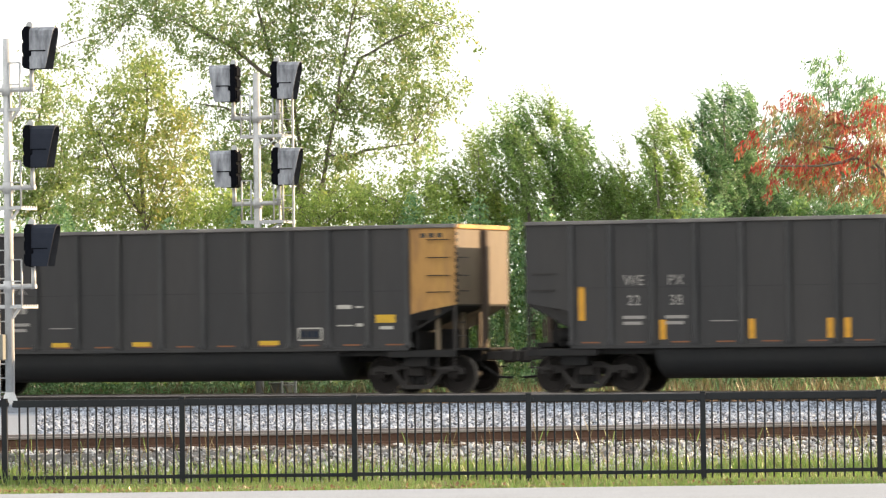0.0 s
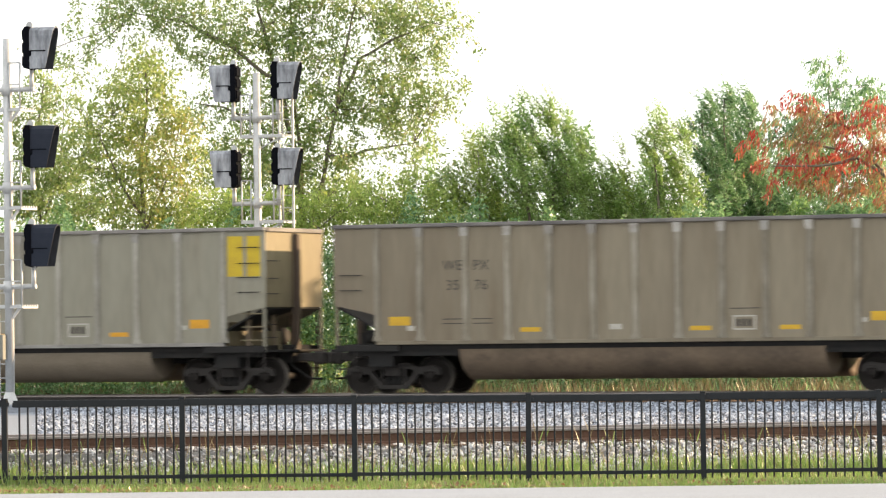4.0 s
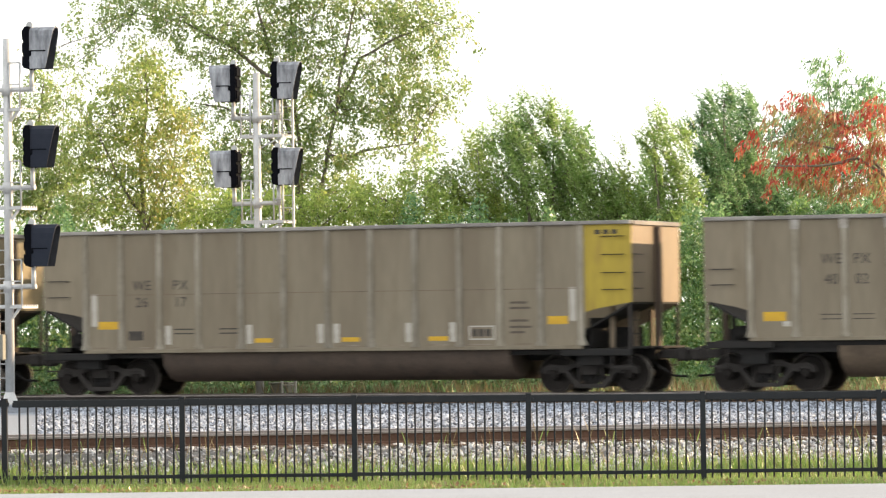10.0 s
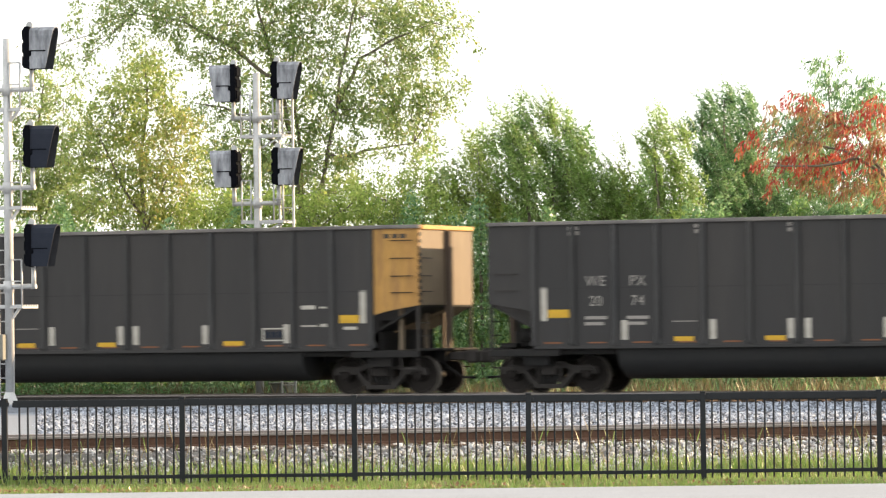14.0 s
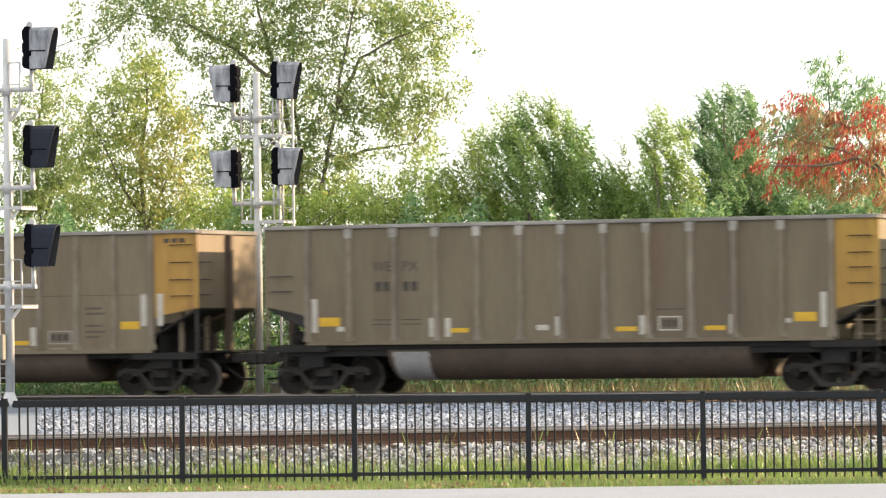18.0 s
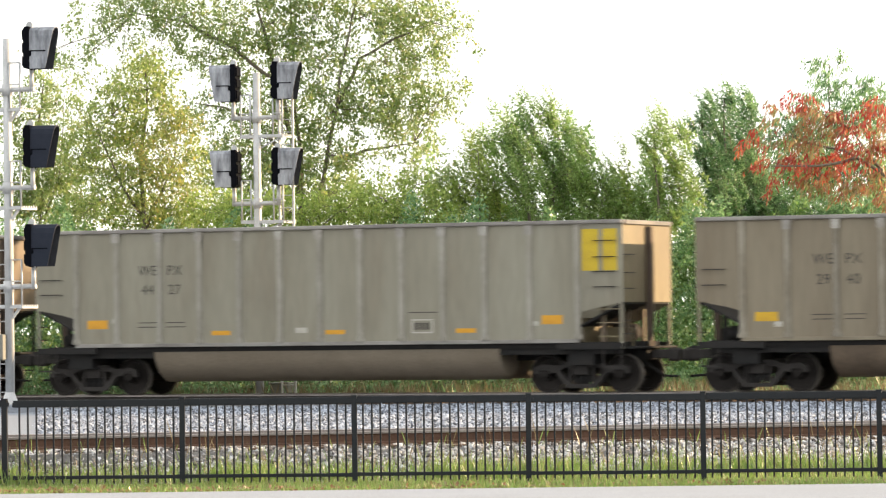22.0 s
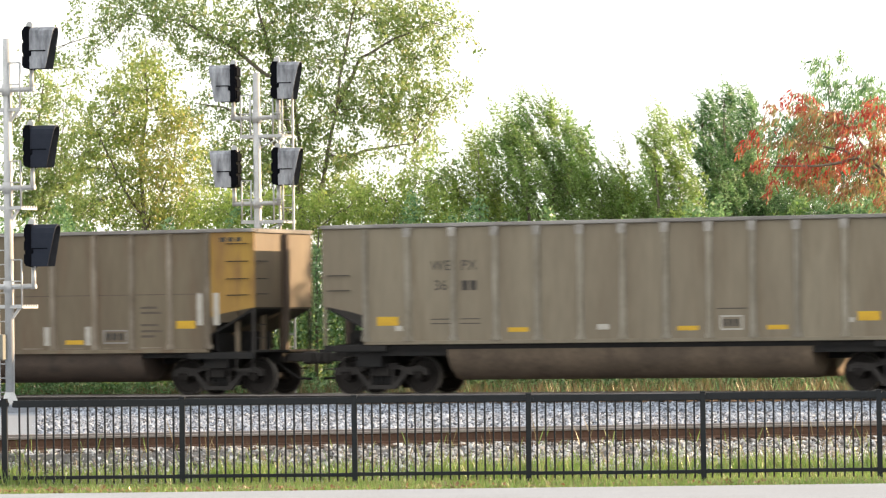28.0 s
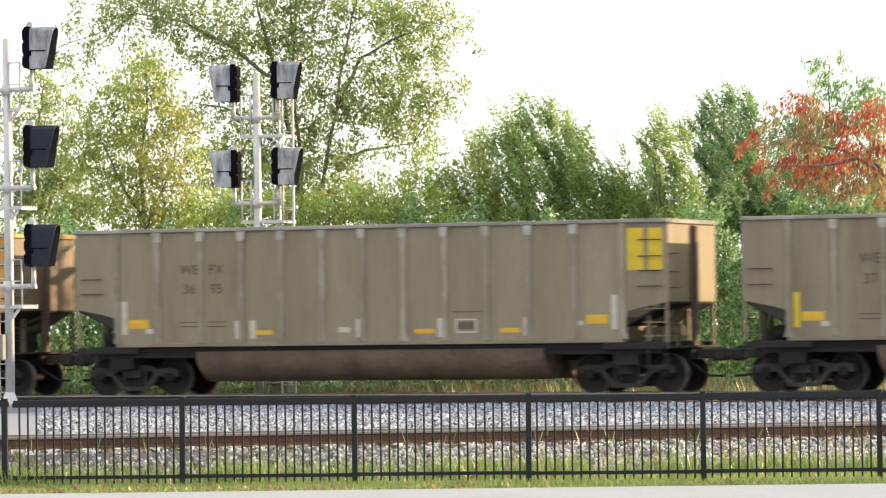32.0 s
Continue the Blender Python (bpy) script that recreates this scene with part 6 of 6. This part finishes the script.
leaf_bank("hedge", "green hedge of saplings behind the track", "hedge", [(-0.4, 4.0, 111.5, 112.9, 7.4), (4.3, 13, 112.0, 113.4, 7.8)], 640, (0.13, 0.055), M["leaf_green"], 22)
leaf_bank("thicket", "loose pale green thicket behind the track", "thicket", [(-13, 0.8, 113, 114.5, 6.6)], 420, (0.09, 0.065), M["leaf_yellow"], 24)
leaf_bank("woods", "far green woods along the railway", "woods", [(-30, -13, 118, 126, 6.5), (-60, -30, 131, 140, 6.5), (14, 40, 104, 116, 6.5), (-30, 30, 124, 130, 4.6)], 60, (0.24, 0.14), M["leaf_green"], 23)


def blades(name, label, category, n, area, high, wide, material, seed, lean=0.35):
    """Grass blades: narrow bent pieces rooted over an area given by a function of (u, v)."""
    g = np.random.default_rng(seed)
    p = area(g, n)
    hh = high * (0.35 + 0.9 * g.random(len(p)) ** 1.6)
    a = g.uniform(0, 6.283, len(p))
    side = np.stack([np.cos(a), np.sin(a), np.zeros(len(p))], 1) * (wide * (0.6 + 0.7 * g.random(len(p))))[:, None]
    b = g.uniform(0, 6.283, len(p))
    tip = p + np.stack([np.cos(b) * lean * hh, np.sin(b) * lean * hh, hh], 1)
    mid = p + (tip - p) * 0.55 + np.array([0, 0, 0.08]) * hh[:, None]
    ob = part(name, quads(name, np.stack([p - side, p + side, tip, mid - side * 0.7], 1)[:, [0, 1, 2, 3]], material), material)
    return tagged(ob, label, category, kind="stuff")


def slope_z(x, y):
    """Height of the near bank at a point."""
    d = y - (63.65 + 0.18 * np.clip(x, -9, 12))
    reach = 1.6 + 0.06 * np.clip(x, -9, 12)
    return np.where(d < -reach + 0.35, np.interp(d + reach, [0, 0.35], [-0.02, 0.06]), np.interp((d + 0.55) / (reach - 0.9), [-1, 0], [0.06, 0.43]))


def verge(g, n):
    x = g.uniform(-9, 9, n)
    v = g.random(n)
    y = 58.26 + v ** 1.1 * (3.95 + 0.09 * x)
    return np.stack([x, y, slope_z(x, y)], 1)


def weeds(g, n):
    x = 8 - 15 * g.random(n) ** 1.8
    y = near_np(x) - 0.5 - g.random(n) * (1.3 + 0.06 * x)
    return np.stack([x, y, slope_z(x, y)], 1)


def near_np(x):
    return 63.65 + 0.18 * np.clip(x, -9, 12)


blades("grass", "short bright green grass verge round the fence", "grass", 33000, verge, 0.095, 0.006, M["grass"], 31)
blades("dry_grass", "thin straw-coloured grass stalks in the verge", "grass", 6500, verge, 0.11, 0.004, M["straw"], 32)
blades("weeds", "tall green weeds growing through the ballast", "weeds", 500, weeds, 0.26, 0.006, M["grass"], 33)
blades("dry_weeds", "dry seeding weeds in the ballast", "weeds", 260, weeds, 0.42, 0.004, M["straw"], 34)


def long_verge(g, n):
    x = g.uniform(-9, 9, n)
    y = near_np(x) - 1.6 - 0.06 * x + g.normal(size=n) * 0.24 + 0.05
    thick = 0.5 + 0.3 * np.sin(x * 1.7) + 0.25 * np.sin(x * 4.1 + 1) + 0.03 * x
    keep = g.random(n) < np.clip(thick, 0.3, 1)
    return np.stack([x, y, slope_z(x, y)], 1)[keep]


blades("long_grass", "long light green grass along the foot of the ballast", "grass", 26000, long_verge, 0.27, 0.006, M["grass"], 37)
blades("long_dry_grass", "long seeding straw-coloured grass at the ballast foot", "grass", 900, long_verge, 0.42, 0.004, M["straw"], 38)


def far_verge(g, n):
    x = g.uniform(-14, 14, n)
    y = 98.65 - 0.415 * (x - 0.6) + 4.0 + g.random(n) * np.maximum(3.0, 0.415 * x + 6)
    return np.stack([x, np.minimum(y, 108), np.zeros(n)], 1)


blades("tall_grass", "tall pale grass behind the main track", "grass", 20000, far_verge, 0.80, 0.010, M["straw"], 35)
blades("tall_green_grass", "tall green grass behind the main track", "grass", 9000, far_verge, 0.72, 0.012, M["leaf_deep"], 36)

g = np.random.default_rng(39)
p = np.stack([g.uniform(-9, 9, 1500), 58.26 + np.abs(g.normal(size=1500)) * 0.42, np.full(1500, 0.03)], 1)
p = p[g.random(1500) < np.clip(0.36 - 0.07 * p[:, 0] + 0.25 * np.sin(p[:, 0] * 2.1), 0.06, 0.9)]
ob = part("fallen_leaves", quads("fallen_leaves", leaf_quads(p, g.normal(size=p.shape) + np.array([0, 0, 0.6]), 0.07, 0.04), M["dead_leaf"]), M["dead_leaf"])
tagged(ob, "reddish dry leaves fallen along the pavement edge", "leaves", kind="stuff")

# ballast stones
g = np.random.default_rng(41)
n = 17000
x = g.uniform(-8.6, 8.6, n)
d = -0.5 - (1.2 + 0.06 * np.clip(x, -9, 12)) * g.random(n) ** 0.9
y = near_np(x) + d
st = np.stack([x, y, slope_z(x, y) + 0.004], 1)
tagged(part("ballast_stones", blobs("ballast_stones", st, 0.024 + 0.030 * g.random(n), g, M["stone_warm"]), M["stone_warm"]), "loose crushed stones on the bank of the near track", "ballast", kind="stuff")
n = 5000
x = g.uniform(-8.6, 8.6, n)
y = near_np(x) + g.uniform(-0.6, 1.9, n)
st = np.stack([x, y, np.full(n, 0.445)], 1)
tagged(part("track_stones", blobs("track_stones", st, 0.020 + 0.022 * g.random(n), g, M["stone_warm"]), M["stone_warm"]), "loose crushed stones between the ties", "ballast", kind="stuff")
n = 46000
v = g.random(n)
x = g.uniform(-1, 1, n)
y = 66.3 + v * 30
x = x * y * 0.107
keep = (y < 98.65 - 0.415 * x - 1.7) & ~((x < -0.0935 * y + 0.05 * g.normal(size=n)) & (y < 96))
st = np.stack([x, y, np.full(n, 0.44)], 1)[keep]
tagged(part("yard_stones", blobs("yard_stones", st, 0.024 + 0.032 * g.random(len(st)), g, M["stone"]), M["stone"]), "loose grey crushed stones between the tracks", "ballast", kind="stuff")


# single stones along the foot of the bank
rng = random.Random(77)
lumps = []
for k in range(6):
    bm = bmesh.new()
    bmesh.ops.create_icosphere(bm, subdivisions=1, radius=1.0)
    for v in bm.verts:
        v.co = Vector((v.co.x * rng.uniform(0.7, 1.2), v.co.y * rng.uniform(0.7, 1.1), v.co.z * rng.uniform(0.5, 0.9)))
    lumps.append(finish(bm, "stone"))
M["lump"] = mat("single_ballast_stone", (0.33, 0.325, 0.32), 0.95, second=(0.12, 0.11, 0.105), scale=1.5, grain=5, bump=0.3, per_object=0.75)
bed = bpy.data.objects["ballast_bed"]
for k in range(300):
    x = rng.uniform(-3.2, 3.2)
    y = near_line(x) - 0.55 - rng.random() * (toe(x) - 0.85)
    r = rng.uniform(0.026, 0.046)
    part("stone", rng.choice(lumps), M["lump"], bed, at=pose(x, y, float(slope_z(x, y)) + r * 0.6, rng.uniform(0, 360), rng.uniform(0, 360), rng.uniform(0, 360)) @ Matrix.Scale(r, 4))


# ---- movement ----
TRAVEL = [6.95, 24.27, 41.61, 59.00, 76.43, 93.82, 111.23, 128.68, 146.14, 163.59, 181.06, 198.33, 215.88, 233.42, 250.99, 268.55, 286.12, 303.72, 321.30, 338.99, 356.67, 374.35, 392.04, 409.74, 427.47, 445.19, 462.86, 480.55, 498.24, 516.00, 533.82, 551.62, 569.35]


def travelled(t):
    i = min(int(t), 31)
    return TRAVEL[i] + (TRAVEL[i + 1] - TRAVEL[i]) * (t - i)


def motions():
    """Keys the train, its wheels and the boughs in the wind."""
    spots = {}
    for i, (s0, car) in enumerate(CARS):
        rows = [(float(t), TRACK @ pose(s0 - TRAVEL[t], 0, 0)) for t in range(33)]
        walk(car, rows)
        spots[i - 1] = s0
    for index, ws, x in WHEELS:
        s0 = spots[index]
        inside = [f for f in range(0, 961) if abs(s0 - travelled(f / FPS)) < 17.0]
        if not inside:
            inside = [0]
        first, last = inside[0], inside[-1]
        rows = []
        for f in sorted({0, 960} | set(inside)):
            a = -math.degrees(travelled(min(max(f, first), last) / FPS) / 0.418) % 360.0
            rows.append((f / FPS, Matrix.Translation((x, 0, 0.418)) @ Matrix.Rotation(radians(a), 4, 'Y')))
        walk(ws, rows)
    for thing, rows in MOVES:
        walk(thing, rows)


motions()
